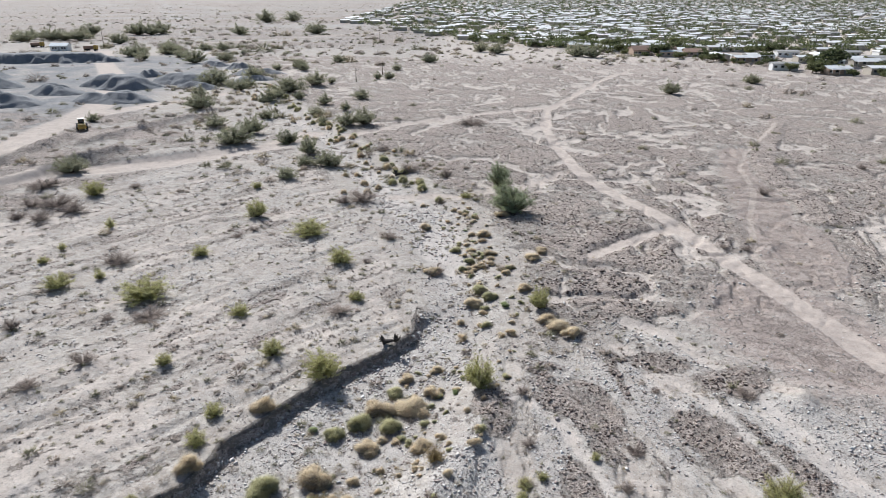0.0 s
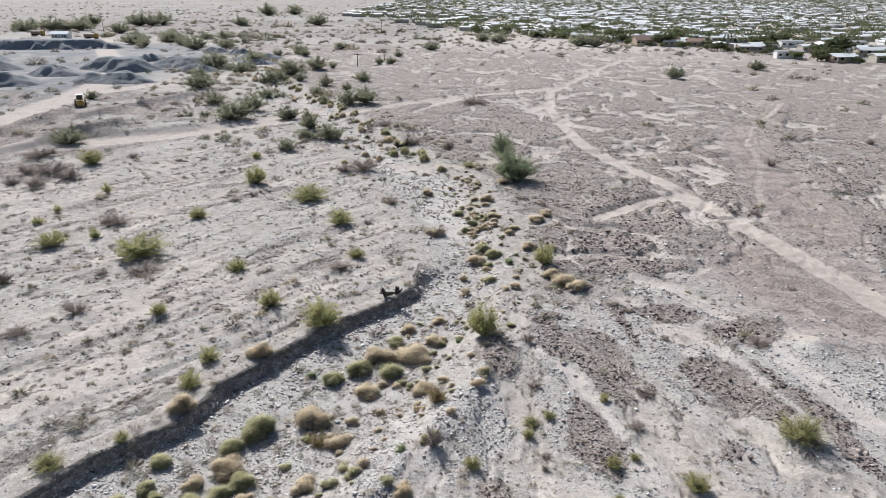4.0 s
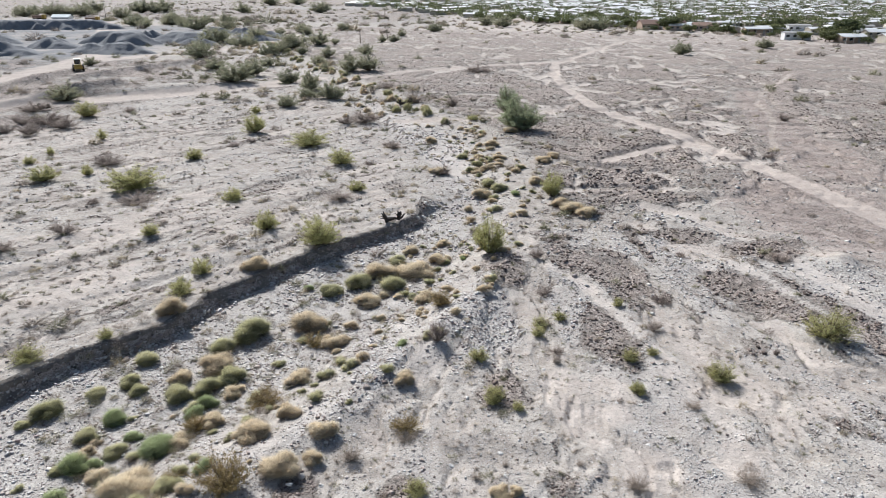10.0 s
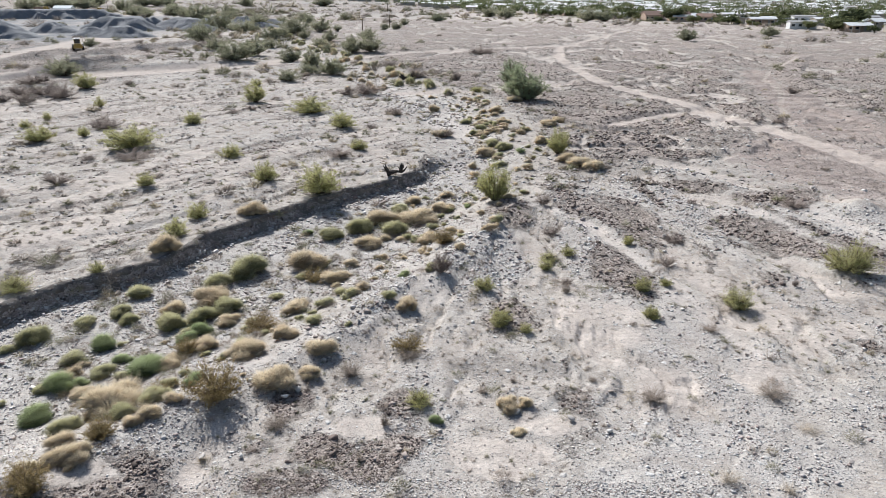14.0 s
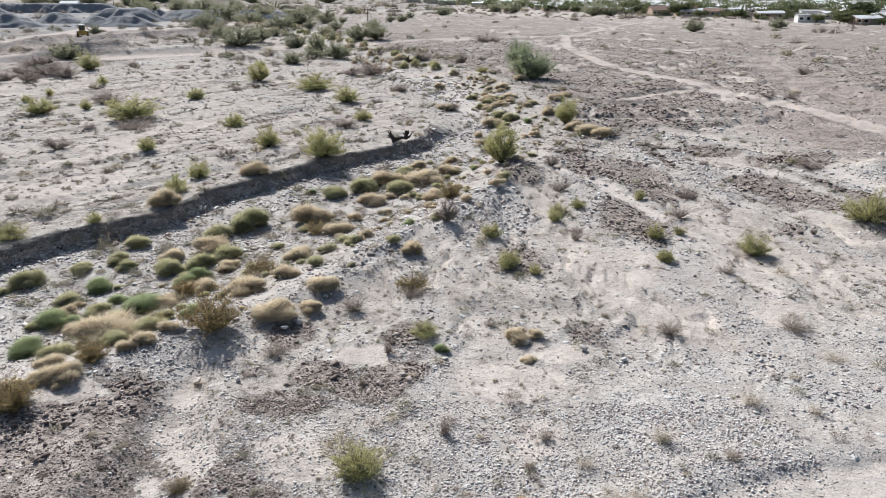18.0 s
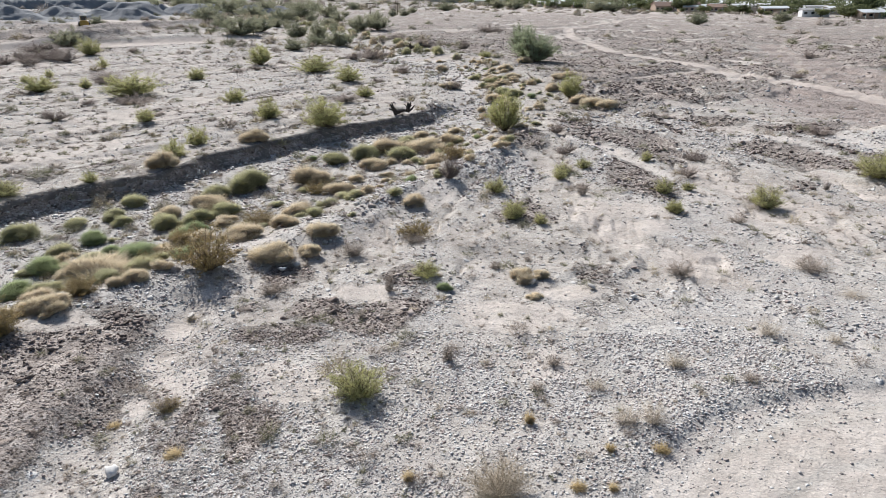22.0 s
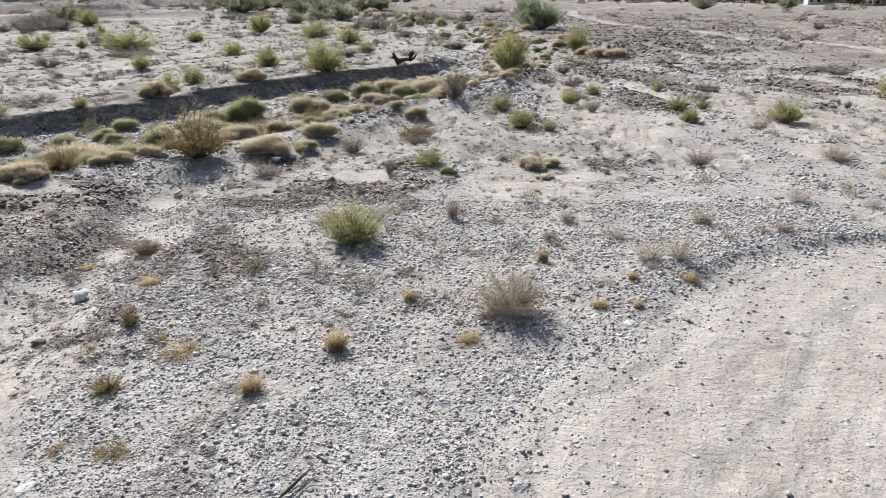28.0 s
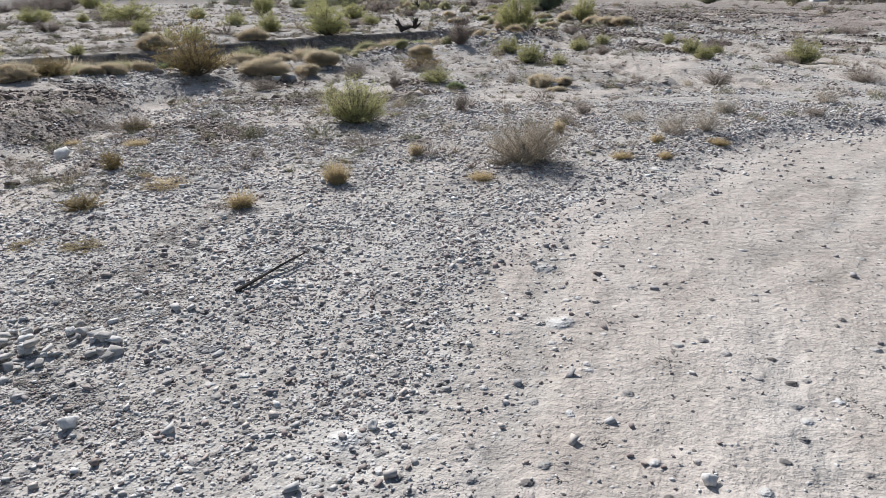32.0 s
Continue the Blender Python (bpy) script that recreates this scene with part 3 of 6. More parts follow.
def mesh_from(name, verts, faces, mat, smooth=False):
    """A mesh from arrays whose faces all have the same number of corners."""
    verts, faces = np.asarray(verts, np.float32), np.asarray(faces, np.int32)
    me = bpy.data.meshes.new(name)
    me.vertices.add(len(verts))
    me.vertices.foreach_set("co", verts.ravel())
    k = faces.shape[1]
    me.loops.add(faces.size)
    me.loops.foreach_set("vertex_index", faces.ravel())
    me.polygons.add(len(faces))
    me.polygons.foreach_set("loop_start", np.arange(0, faces.size, k, dtype=np.int32))
    me.polygons.foreach_set("loop_total", np.full(len(faces), k, np.int32))
    if smooth:
        me.polygons.foreach_set("use_smooth", np.ones(len(faces), bool))
    me.update(calc_edges=True)
    if mat:
        me.materials.append(mat)
    return me


def part(name, data, mat, parent, label=""):
    """A mesh, or a bmesh, as one part under a thing or a part."""
    if isinstance(data, bmesh.types.BMesh):
        me = bpy.data.meshes.new(name)
        data.to_mesh(me)
        data.free()
        me.materials.append(mat)
    else:
        me = data
    ob = new(name, me)
    ob.parent = parent
    if label:
        ob["label"] = label
    return ob


def thing(name, label, category, group="", kind="", at=None):
    ob = tagged(new(name), label, category, group, kind)
    ob.empty_display_size = 0.3
    if at is not None:
        ob.matrix_basis = at
    return ob


GRID = {}


def field(x, y):
    """Height and cover read back from the built ground, between its points."""
    shape = np.shape(x)
    x, y = np.ravel(np.asarray(x, float)), np.ravel(np.asarray(y, float)) + 5.0
    rad, ang = np.hypot(x, y), np.arctan2(x, y)
    ang = np.where(ang < GRID["ang"][0], ang + 2 * np.pi, ang)
    i = np.clip(np.searchsorted(GRID["rad"], rad) - 1, 0, len(GRID["rad"]) - 2)
    j = np.clip(np.searchsorted(GRID["ang"], ang) - 1, 0, len(GRID["ang"]) - 2)
    u = np.clip((rad - GRID["rad"][i]) / (GRID["rad"][i + 1] - GRID["rad"][i]), 0, 1)[:, None]
    v = np.clip((ang - GRID["ang"][j]) / (GRID["ang"][j + 1] - GRID["ang"][j]), 0, 1)[:, None]
    d = GRID["data"]
    out = (d[i, j] * (1 - u) + d[i + 1, j] * u) * (1 - v) + (d[i, j + 1] * (1 - u) + d[i + 1, j + 1] * u) * v
    return out.T.reshape((5, *shape))


def ground_height(x, y):
    return float(field(x, y)[0])


def build_ground():
    radii = [np.zeros(1), np.linspace(0.4, 2.0, 6), 2.0 * 1.009 ** np.arange(1, 335)]
    radii.append(radii[-1][-1] * 1.0055 ** np.arange(1, 325))
    radii.append(radii[-1][-1] * 1.012 ** np.arange(1, 34))
    radii.append(radii[-1][-1] * 1.03 ** np.arange(1, 92))
    radii = np.concatenate(radii)
    front = np.radians(np.linspace(-47, 47, 560))
    back = np.radians(np.linspace(47, 313, 62))[1:-1]
    ang = np.concatenate([front, back])
    rr, aa = np.meshgrid(radii, ang, indexing="ij")
    x, y = (rr * np.sin(aa)).ravel(), (rr * np.cos(aa)).ravel() - 5.0
    z, sand, dark, cob, grey = land(x, y)
    n, k = len(radii), len(ang)
    GRID.update(rad=radii, ang=ang, data=np.stack([z, sand, dark, cob, grey], -1).reshape(n, k, 5))
    i, j = np.meshgrid(np.arange(n - 1), np.arange(k), indexing="ij")
    j2 = (j + 1) % k
    faces = np.stack([i * k + j, (i + 1) * k + j, (i + 1) * k + j2, i * k + j2], -1).reshape(-1, 4)[:, ::-1]
    me = mesh_from("ground", np.stack([x, y, z], -1), faces, M_GROUND, True)
    layer = me.attributes.new("cover", "FLOAT_COLOR", "POINT")
    layer.data.foreach_set("color", np.stack([sand, dark, cob, grey], -1).astype(np.float32).ravel())
    layer = me.attributes.new("trodden", "FLOAT_COLOR", "POINT")
    way = np.maximum(*tracks_at(x, y))
    pad = step(0.0, 1.3, off(PAD_EDGE, x, y)) * (1 - step(30, 45, np.abs(x)))
    layer.data.foreach_set("color", np.stack([way, smooth_flat(x, y), pad, way * 0 + 1], -1).astype(np.float32).ravel())
    return tagged(new("ground", me), "stony pale desert ground with a dry wash and dirt tracks", "ground", kind="structure")


ground = build_ground()
rng = np.random.default_rng(7)


def bank_material():
    m = Nodes("shaded_bank_conglomerate", 0.95)
    p = m.place()
    # earth and stones coloured darker than they are, for the face's shade
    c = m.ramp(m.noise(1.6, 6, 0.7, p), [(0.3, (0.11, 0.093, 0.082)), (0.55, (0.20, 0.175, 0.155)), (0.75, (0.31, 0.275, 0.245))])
    v = m.cells(9.0, "F1", p)
    pick = m.tree.nodes.new("ShaderNodeSeparateColor")
    m.link(v.outputs["Color"], pick.inputs[0])
    body = m.math("MULTIPLY", m.ramp(v.outputs["Distance"], [(0.32, (1.0,)), (0.46, (0.0,))]), m.math("GREATER_THAN", 0.5, pick.outputs[0]))
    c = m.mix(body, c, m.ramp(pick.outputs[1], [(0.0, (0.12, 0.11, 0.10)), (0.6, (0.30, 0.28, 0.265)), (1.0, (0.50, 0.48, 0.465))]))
    m.colour(c)
    m.bump(m.math("ADD", m.math("MULTIPLY", body, 0.04), m.math("MULTIPLY", m.noise(7, 5, 0.75, p), 0.10)), 0.9, 1.0)
    return m.mat


def cut_bank():
    """The steep raw face that the floods cut along the plain, with a ragged lip. Its shade is in the colour."""
    pts, run = [], 0.0
    line = [Vector((x, y, 0)) for x, y in LEFT_BANK[2:12]]
    for a, b in zip(line, line[1:]):
        n = int((b - a).length / 0.11)
        side = Vector(((b - a).y, -(b - a).x, 0)).normalized()
        pts += [(a.lerp(b, k / n), side) for k in range(n)]
    px, py = np.array([p.x for p, _ in pts]), np.array([p.y for p, _ in pts])
    sx, sy = np.array([s.x for _, s in pts]), np.array([s.y for _, s in pts])
    for k in range(24):
        sx[1:-1], sy[1:-1] = (sx[:-2] + sx[1:-1] + sx[2:]) / 3, (sy[:-2] + sy[1:-1] + sy[2:]) / 3
    lip = -0.35 * fbm(px / 2.6, py / 2.6, 5, 3)
    s = np.arange(len(px)) * 0.11
    ragged = 0.10 * fbm(s / 0.9, s * 0, 301, 4)
    drop = [(-0.10, 0.0), (0.06, 0.0), (0.20, 0.05), (0.27, 0.16), (0.31, 0.30), (0.34, 0.45), (0.42, 0.6), (0.52, 0.74), (0.66, 0.88), (0.88, 1.0)]
    rows = []
    tz = field(px + sx * (lip - 0.15), py + sy * (lip - 0.15))[0]
    bz = field(px + sx * (lip + 0.95), py + sy * (lip + 0.95))[0]
    for i, (out, down) in enumerate(drop):
        o = lip + out + ragged * (1.0 if 0 < i < 9 else 0.4) + (0.2 * fbm(s / 0.5, s * 0 + down * 4, 305, 4) if 1 < i < 9 else 0)
        z = tz + (bz - tz) * down + (0.02 if i < 2 else -0.05 if i == 9 else 0)
        rows.append(np.stack([px + sx * o, py + sy * o, z], -1))
    v = np.stack(rows, 0)
    n, k = v.shape[:2]
    i, j = np.meshgrid(np.arange(n - 1), np.arange(k - 1), indexing="ij")
    f = np.stack([i * k + j, (i + 1) * k + j, (i + 1) * k + j + 1, i * k + j + 1], -1).reshape(-1, 4)
    tagged(new("wash_bank", mesh_from("wash_bank", v.reshape(-1, 3), f, bank_material())), "raw brown cut bank of gravelly earth along the wash, painted shade-dark", "bank", kind="structure")


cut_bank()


def tilted(v, r):
    """The points v turned by a chance tilt."""
    return v @ np.array(Matrix.Rotation(r.uniform(-0.4, 0.4), 3, "X") @ Matrix.Rotation(r.uniform(-0.4, 0.4), 3, "Y"))


def rock_shapes(count, seed):
    """Broken stones of unit size: lumps cut by flat faces."""
    bm = bmesh.new()
    bmesh.ops.create_icosphere(bm, subdivisions=1, radius=0.55)
    v = np.array([p.co for p in bm.verts])
    f = np.array([[q.index for q in p.verts] for p in bm.faces])
    bm.free()
    r = np.random.default_rng(seed)
    made = []
    for _ in range(count):
        u = v * r.uniform(0.85, 1.15, (len(v), 1))
        for k in range(7):
            n = r.normal(size=3)
            n /= np.linalg.norm(n)
            u = u - n * np.maximum(u @ n - r.uniform(0.15, 0.36), 0)[:, None]
        made.append(tilted(u * np.array([1.15, r.uniform(0.6, 1.0), r.uniform(0.34, 0.62)]), r))
    return made, f


ROCKS, ROCK_FACES = rock_shapes(24, 3)


def chip_shapes(count, seed):
    """Skewed six-sided blocks of unit size, for stones further off."""
    v = np.array([(i, j, k) for i in (-0.4, 0.4) for j in (-0.4, 0.4) for k in (-0.4, 0.4)])
    q = [(0, 1, 3, 2), (4, 6, 7, 5), (0, 4, 5, 1), (2, 3, 7, 6), (0, 2, 6, 4), (1, 5, 7, 3)]
    f = np.array([t for a, b, c, d in q for t in ((a, b, c), (a, c, d))])
    r = np.random.default_rng(seed)
    return [tilted((v + r.normal(0, 0.13, v.shape)) * np.array([1.15, r.uniform(0.6, 1.0), r.uniform(0.3, 0.62)]), r) for _ in range(count)], f


CHIPS, CHIP_FACES = chip_shapes(32, 5)


def stones_mesh(name, x, y, z, size, mat, seed, shapes, sides):
    r = np.random.default_rng(seed)
    n = len(x)
    base = np.array(shapes)[r.integers(0, len(shapes), n)]
    a = r.uniform(0, 2 * np.pi, n)
    c, s = np.cos(a)[:, None], np.sin(a)[:, None]
    v = np.stack([base[..., 0] * c - base[..., 1] * s, base[..., 0] * s + base[..., 1] * c, base[..., 2]], -1) * size[:, None, None]
    v += np.stack([x, y, z + size * 0.12], -1)[:, None, :]
    f = (sides[None] + (np.arange(n) * base.shape[1])[:, None, None]).reshape(-1, 3)
    return mesh_from(name, v.reshape(-1, 3), f, mat)


def scatter_stones():
    n = 640000
    dist = 5.5 * (190 / 5.5) ** (rng.random(n) ** 1.1)
    a = np.radians(rng.uniform(-42, 42, n))
    x, y = dist * np.sin(a), dist * np.cos(a) - 5.0
    z, sand, dark, cob, grey = field(x, y)
    clump = np.clip(0.55 + 1.7 * fbm(x / 1.1, y / 1.1, 131, 4, 0.6) + 0.9 * fbm(x / 5.5, y / 5.5, 137, 3), 0.04, 1.7)
    floor = (off(LEFT_BANK, x, y) > 0.4) & (off(RIGHT_EDGE, x, y) < -0.5)
    shelf = (off(RIGHT_EDGE, x, y) > 3) & (y > 52)
    want = np.where(floor, 1.3, 1.0) * np.where((off(PAD_EDGE, x, y) > 0.25) & (y < 20), 0.3, 1.0) * (0.16 + 1.05 * cob + 0.9 * dark) * (1 - 0.85 * np.clip(sand - 0.2 * cob, 0, 1)) * clump
    keep = rng.random(n) < np.clip(want, 0.015, 1) * np.where(dist > 35, 0.85 - 0.3 * dark, 0.7)
    size = np.minimum(0.012 + 0.0016 * np.maximum(dist - 3, 0) + 0.0009 * np.maximum(dist - 45, 0), 0.19) * rng.lognormal(-0.2, 0.5, n)
    size = np.clip(size * np.where(floor, 0.95, 1.0) * np.where(shelf, 1.1, 1.0) * np.where((dark > 0.5) & (dist > 20) & (dist < 75), 1.4, 1.0) * (0.85 + 0.3 * cob), 0.014, np.where(dist < 17, 0.10, 0.3))
    size = size * np.where((off(PAD_EDGE, x, y) > 0.1) & (y < 20), 0.5, np.where(dist < 14, 0.6 + 0.35 * np.clip(cob + 0.5 * dark, 0, 1), 1.0))
    size = size * np.where((off(LEFT_BANK, x, y) < -0.5) & (dist > 35), 0.8, 1.0)
    trodden = np.maximum(np.maximum(*tracks_at(x, y)), 0.9 * smooth_flat(x, y))
    keep &= rng.random(n) > trodden
    foot = np.abs(off(LEFT_BANK, x, y) - 0.95) < 0.55
    size = np.where(foot & (y < 60), size * 1.3, size)
    keep |= foot & (y < 60) & (rng.random(n) < 0.6)
    shade = (dark > 0.42 + 0.3 * rng.random(n) - 0.15) & ~foot
    close = dist < 22
    for name, sel, mat, label, shapes, sides in (
            ("loose_stones", keep & ~shade & close, M_STONE, "loose grey and tan stones strewn over the desert ground", ROCKS, ROCK_FACES),
            ("scattered_stones", keep & ~shade & ~close, M_STONE, "grey and tan stones strewn over wash and plain", CHIPS, CHIP_FACES),
            ("varnished_stones", keep & shade & close, M_DARKSTONE, "dark brown varnished stones on the near slope", ROCKS, ROCK_FACES),
            ("pavement_stones", keep & shade & ~close, M_DARKSTONE, "dark brown varnished stones of the desert pavement", CHIPS, CHIP_FACES)):
        me = stones_mesh(name, x[sel], y[sel], z[sel], size[sel], mat, 11, shapes, sides)
        tagged(new(name, me), label, "stones", kind="stuff")


scatter_stones()


def near_gravel():
    """Fine angular gravel round the landing spot."""
    n = 270000
    x, y = rng.uniform(-9, 9, n), 1.0 + 15 * rng.random(n) ** 1.3
    z, sand, dark, cob, grey = field(x, y)
    out = off(PAD_EDGE, x, y)
    want = np.where(out < 0.1, 0.55 * np.clip(0.35 + cob + 0.5 * dark, 0, 1), 0.025 + 0.6 * np.exp(-np.maximum(out, 0) / 0.5)) * np.clip(0.75 + 0.9 * fbm(x / 0.7, y / 0.7, 141, 3), 0.1, 1)
    keep = (rng.random(n) < want) & (np.abs(x + 0.4) < 0.72 * (y + 1.4))
    size = np.minimum((0.010 + 0.0014 * y) * rng.lognormal(0, 0.55, n), 0.075)
    shade = dark > 0.35 + 0.4 * rng.random(n)
    for sel, mat, label in ((keep & ~shade, M_STONE, "fine grey gravel beside the pad"), (keep & shade, M_DARKSTONE, "fine dark gravel on the slope")):
        tagged(new("gravel", stones_mesh("gravel", x[sel], y[sel], z[sel], size[sel], mat, 17, CHIPS, CHIP_FACES)), label, "gravel", kind="stuff")


near_gravel()


# ---------------------------------------------------------------- plants
def spikes(p, q, w):
    """Three-sided tapering spikes from the points p to q."""
    n = len(p)
    d = q - p
    side = np.cross(d, rng.normal(size=(n, 3)))
    side /= np.linalg.norm(side, axis=1, keepdims=True) + 1e-9
    up = np.cross(d, side)
    up /= np.linalg.norm(up, axis=1, keepdims=True) + 1e-9
    w = np.broadcast_to(np.asarray(w, float).reshape(-1, 1), (n, 1))
    v = np.stack([p + side * w, p - side * w * 0.5 + up * w * 0.87, p - side * w * 0.5 - up * w * 0.87, q], 1)
    f = np.array([[0, 1, 3], [1, 2, 3], [2, 0, 3]])[None] + (np.arange(n) * 4)[:, None, None]
    return v.reshape(-1, 3), f.reshape(-1, 3)


def leaves(c, size, flat=1.0):
    """Small pointed leaves, two triangles folded along the rib."""
    n = len(c)
    a, b = rng.normal(size=(n, 3)), rng.normal(size=(n, 3))
    a[:, 2] *= flat
    a /= np.linalg.norm(a, axis=1, keepdims=True)
    b -= a * (a * b).sum(1, keepdims=True)
    b /= np.linalg.norm(b, axis=1, keepdims=True)
    s = np.broadcast_to(np.asarray(size, float).reshape(-1, 1), (n, 1))
    up = np.cross(a, b) * s * 0.25
    v = np.stack([c - a * s, c + b * s * 0.5 + up, c + a * s, c - b * s * 0.5 + up], 1)
    f = np.array([[0, 1, 2], [0, 2, 3]])[None] + (np.arange(n) * 4)[:, None, None]
    return v.reshape(-1, 3), f.reshape(-1, 3)


def joined(*pieces):
    vs, fs, k = [], [], 0
    for v, f in pieces:
        vs.append(v)
        fs.append(f + k)
        k += len(v)
    return np.concatenate(vs), np.concatenate(fs)


def outward(n, low, high):
    """Unit ways that lean from the upright by between low and high degrees."""
    t, a = np.radians(low + (high - low) * np.sqrt(rng.random(n))), rng.uniform(0, 2 * np.pi, n)
    return np.stack([np.sin(t) * np.cos(a), np.sin(t) * np.sin(a), np.cos(t)], 1)


def bush_frame(stems, twigs, low=4, high=82, wide=0.5):
    """Stems that fan out from the root and bend, each with twigs. Unit height and width."""
    way = outward(stems, low, high)
    length = rng.uniform(0.6, 1.0, stems)
    reach = np.array([wide * 1.25, wide * 1.25, 0.85]) * 1.06
    root = rng.normal(0, 0.035, (stems, 3)) * np.array([1, 1, 0])
    mid = root + way * np.array([0.75, 0.75, 1]) * reach * 1.15 * length[:, None] * 0.5
    bend = way + np.array([0, 0, 0.18]) + rng.normal(0, 0.16, (stems, 3))
    tip = mid + bend * reach * 0.5 * length[:, None]
    k = rng.integers(0, stems, twigs)
    u = rng.uniform(0.25, 1.0, twigs)[:, None]
    a = np.where(u < 0.5, root[k] + (mid[k] - root[k]) * u * 2, mid[k] + (tip[k] - mid[k]) * (u - 0.5) * 2)
    b = a + (outward(twigs, 5, 80) * 0.8 + bend[k] * 0.5) * reach * rng.uniform(0.10, 0.24, twigs)[:, None]
    return root, mid, tip, a, b


def upright_bush(stems, twigs, leaf_count, leaf_size, leaf_mat, names=("branchwork", "foliage"), thick=0.011, wide=0.5):
    root, mid, tip, a, b = bush_frame(stems, twigs, wide=wide)
    wood = joined(spikes(root, mid + (mid - root) * 0.15, thick), spikes(mid, tip, thick * 0.6), spikes(a, b, thick * 0.35))
    made = [(names[0], mesh_from(names[0], *wood, M_STEM))]
    if leaf_count:
        k = rng.integers(0, twigs, leaf_count)
        c = a[k] + (b[k] - a[k]) * rng.uniform(0.3, 1.15, leaf_count)[:, None] + rng.normal(0, 0.018, (leaf_count, 3))
        c[:, 2] = np.maximum(c[:, 2], 0.03)
        made.append((names[1], mesh_from(names[1], *leaves(c, leaf_size * rng.uniform(0.6, 1.4, leaf_count)), leaf_mat)))
    return made


def twig_bush(stems, twigs, mat, thick=0.005, wide=0.5):
    root, mid, tip, a, b = bush_frame(stems, twigs, 10, 78, wide)
    c = b + (outward(twigs, 0, 85) * np.array([wide, wide, 1]) * rng.uniform(0.05, 0.14, twigs)[:, None])
    return [("branchwork", mesh_from("branchwork", *joined(spikes(root, mid + (mid - root) * 0.1, thick), spikes(mid, tip, thick * 0.6)), mat)),
            ("brush", mesh_from("brush", *joined(spikes(a, b, thick * 0.4), spikes(b, c, thick * 0.25)), mat))]


def cushion(blades, mat, seed, lobes=8):
    """A feathery mound: several lobes of fine blades that rise and spread round small hearts. Unit width, its own height."""
    r = np.random.default_rng(seed)
    a = r.uniform(0, 6.283, lobes)
    q = 0.34 * np.sqrt(r.random(lobes))
    size = r.uniform(0.13, 0.27, lobes)
    mid = np.stack([q * np.cos(a), q * np.sin(a), r.uniform(0.10, 0.34, lobes) * (1.25 - 1.5 * q)], 1)
    mid[0], size[0] = (0.02, 0, 0.26), 0.27
    bm = bmesh.new()
    for c, w in zip(mid, size):
        made = bmesh.ops.create_icosphere(bm, subdivisions=2, radius=w * 0.6)
        for v in made["verts"]:
            lump = 1 + 0.35 * noise.noise(v.co * 9 + Vector((seed * 3.1, c[0] * 9, 0)))
            v.co = Vector((v.co.x * lump + c[0], v.co.y * lump + c[1], max(-0.05, v.co.z * 1.2 * lump + c[2])))
    me = bpy.data.meshes.new("heart")
    bm.to_mesh(me)
    bm.free()
    me.materials.append(mat)
    k = r.choice(lobes, blades, p=size ** 2 / (size ** 2).sum())
    way = outward(blades, 0, 112)
    p = mid[k] + way * size[k, None] * r.uniform(0.35, 0.75, (blades, 1))
    q = mid[k] + way * size[k, None] * (0.8 + 0.75 * r.random((blades, 1)) ** 2.2) + r.normal(0, 0.04, (blades, 3)) + np.array([0, 0, 0.05])
    p[:, 2], q[:, 2] = np.maximum(p[:, 2], 0.0), np.maximum(q[:, 2], 0.01)
    return [("heart", me), ("foliage", mesh_from("foliage", *spikes(p, q, 0.0048), mat))]


def grass_tuft(blades, mat):
    p = rng.normal(0, 0.06, (blades, 3)) * np.array([1, 1, 0])
    q = p + outward(blades, 3, 62) * np.array([0.55, 0.55, 1.0]) * rng.uniform(0.5, 1.0, blades)[:, None]
    r = q + (q - p) * 0.2 * rng.uniform(0, 1, (blades, 1)) - np.array([0, 0, 0.06])
    return [("foliage", mesh_from("foliage", *joined(spikes(p, q, 0.011), spikes(q, r, 0.006)), mat))]


def small_tree(leaf_mat, leaf_count, leaf_size, spread=0.5, bole=0.3, forks=9):
    """Trunk, limbs, boughs and an uneven crown of leaf clumps. Unit height and width."""
    limb_way = outward(forks, 12, 62)
    start = np.stack([rng.normal(0, 0.02, forks), rng.normal(0, 0.02, forks), rng.uniform(bole * 0.5, bole, forks)], 1)
    end = start + limb_way * np.array([spread * 1.3, spread * 1.3, 0.75]) * rng.uniform(0.45, 0.85, forks)[:, None]
    k = rng.integers(0, forks, forks * 8)
    u = rng.uniform(0.3, 1, len(k))[:, None]
    a = start[k] + (end[k] - start[k]) * u
    b = a + outward(len(k), 10, 100) * np.array([spread, spread, 0.7]) * rng.uniform(0.15, 0.4, len(k))[:, None]
    b[:, 2] = np.clip(b[:, 2], bole * 0.5, 1.0)
    trunk = spikes(np.zeros((3, 3)), np.array([[0.02, 0.01, bole * 1.5], [-0.03, 0.02, bole * 1.3], [0.01, -0.03, bole * 1.2]]), 0.035)
    wood = joined(spikes(start, end, 0.016), spikes(a, b, 0.007))
    j = rng.integers(0, len(b), leaf_count)
    c = b[j] + rng.normal(0, 0.045, (leaf_count, 3)) * np.array([spread * 2, spread * 2, 1])
    c[:, 2] = np.maximum(c[:, 2], 0.05)
    return [("trunk", mesh_from("trunk", *trunk, M_STEM)), ("branchwork", mesh_from("branchwork", *wood, M_STEM)),
            ("crown", mesh_from("crown", *leaves(c, leaf_size * rng.uniform(0.6, 1.5, leaf_count)), leaf_mat))]


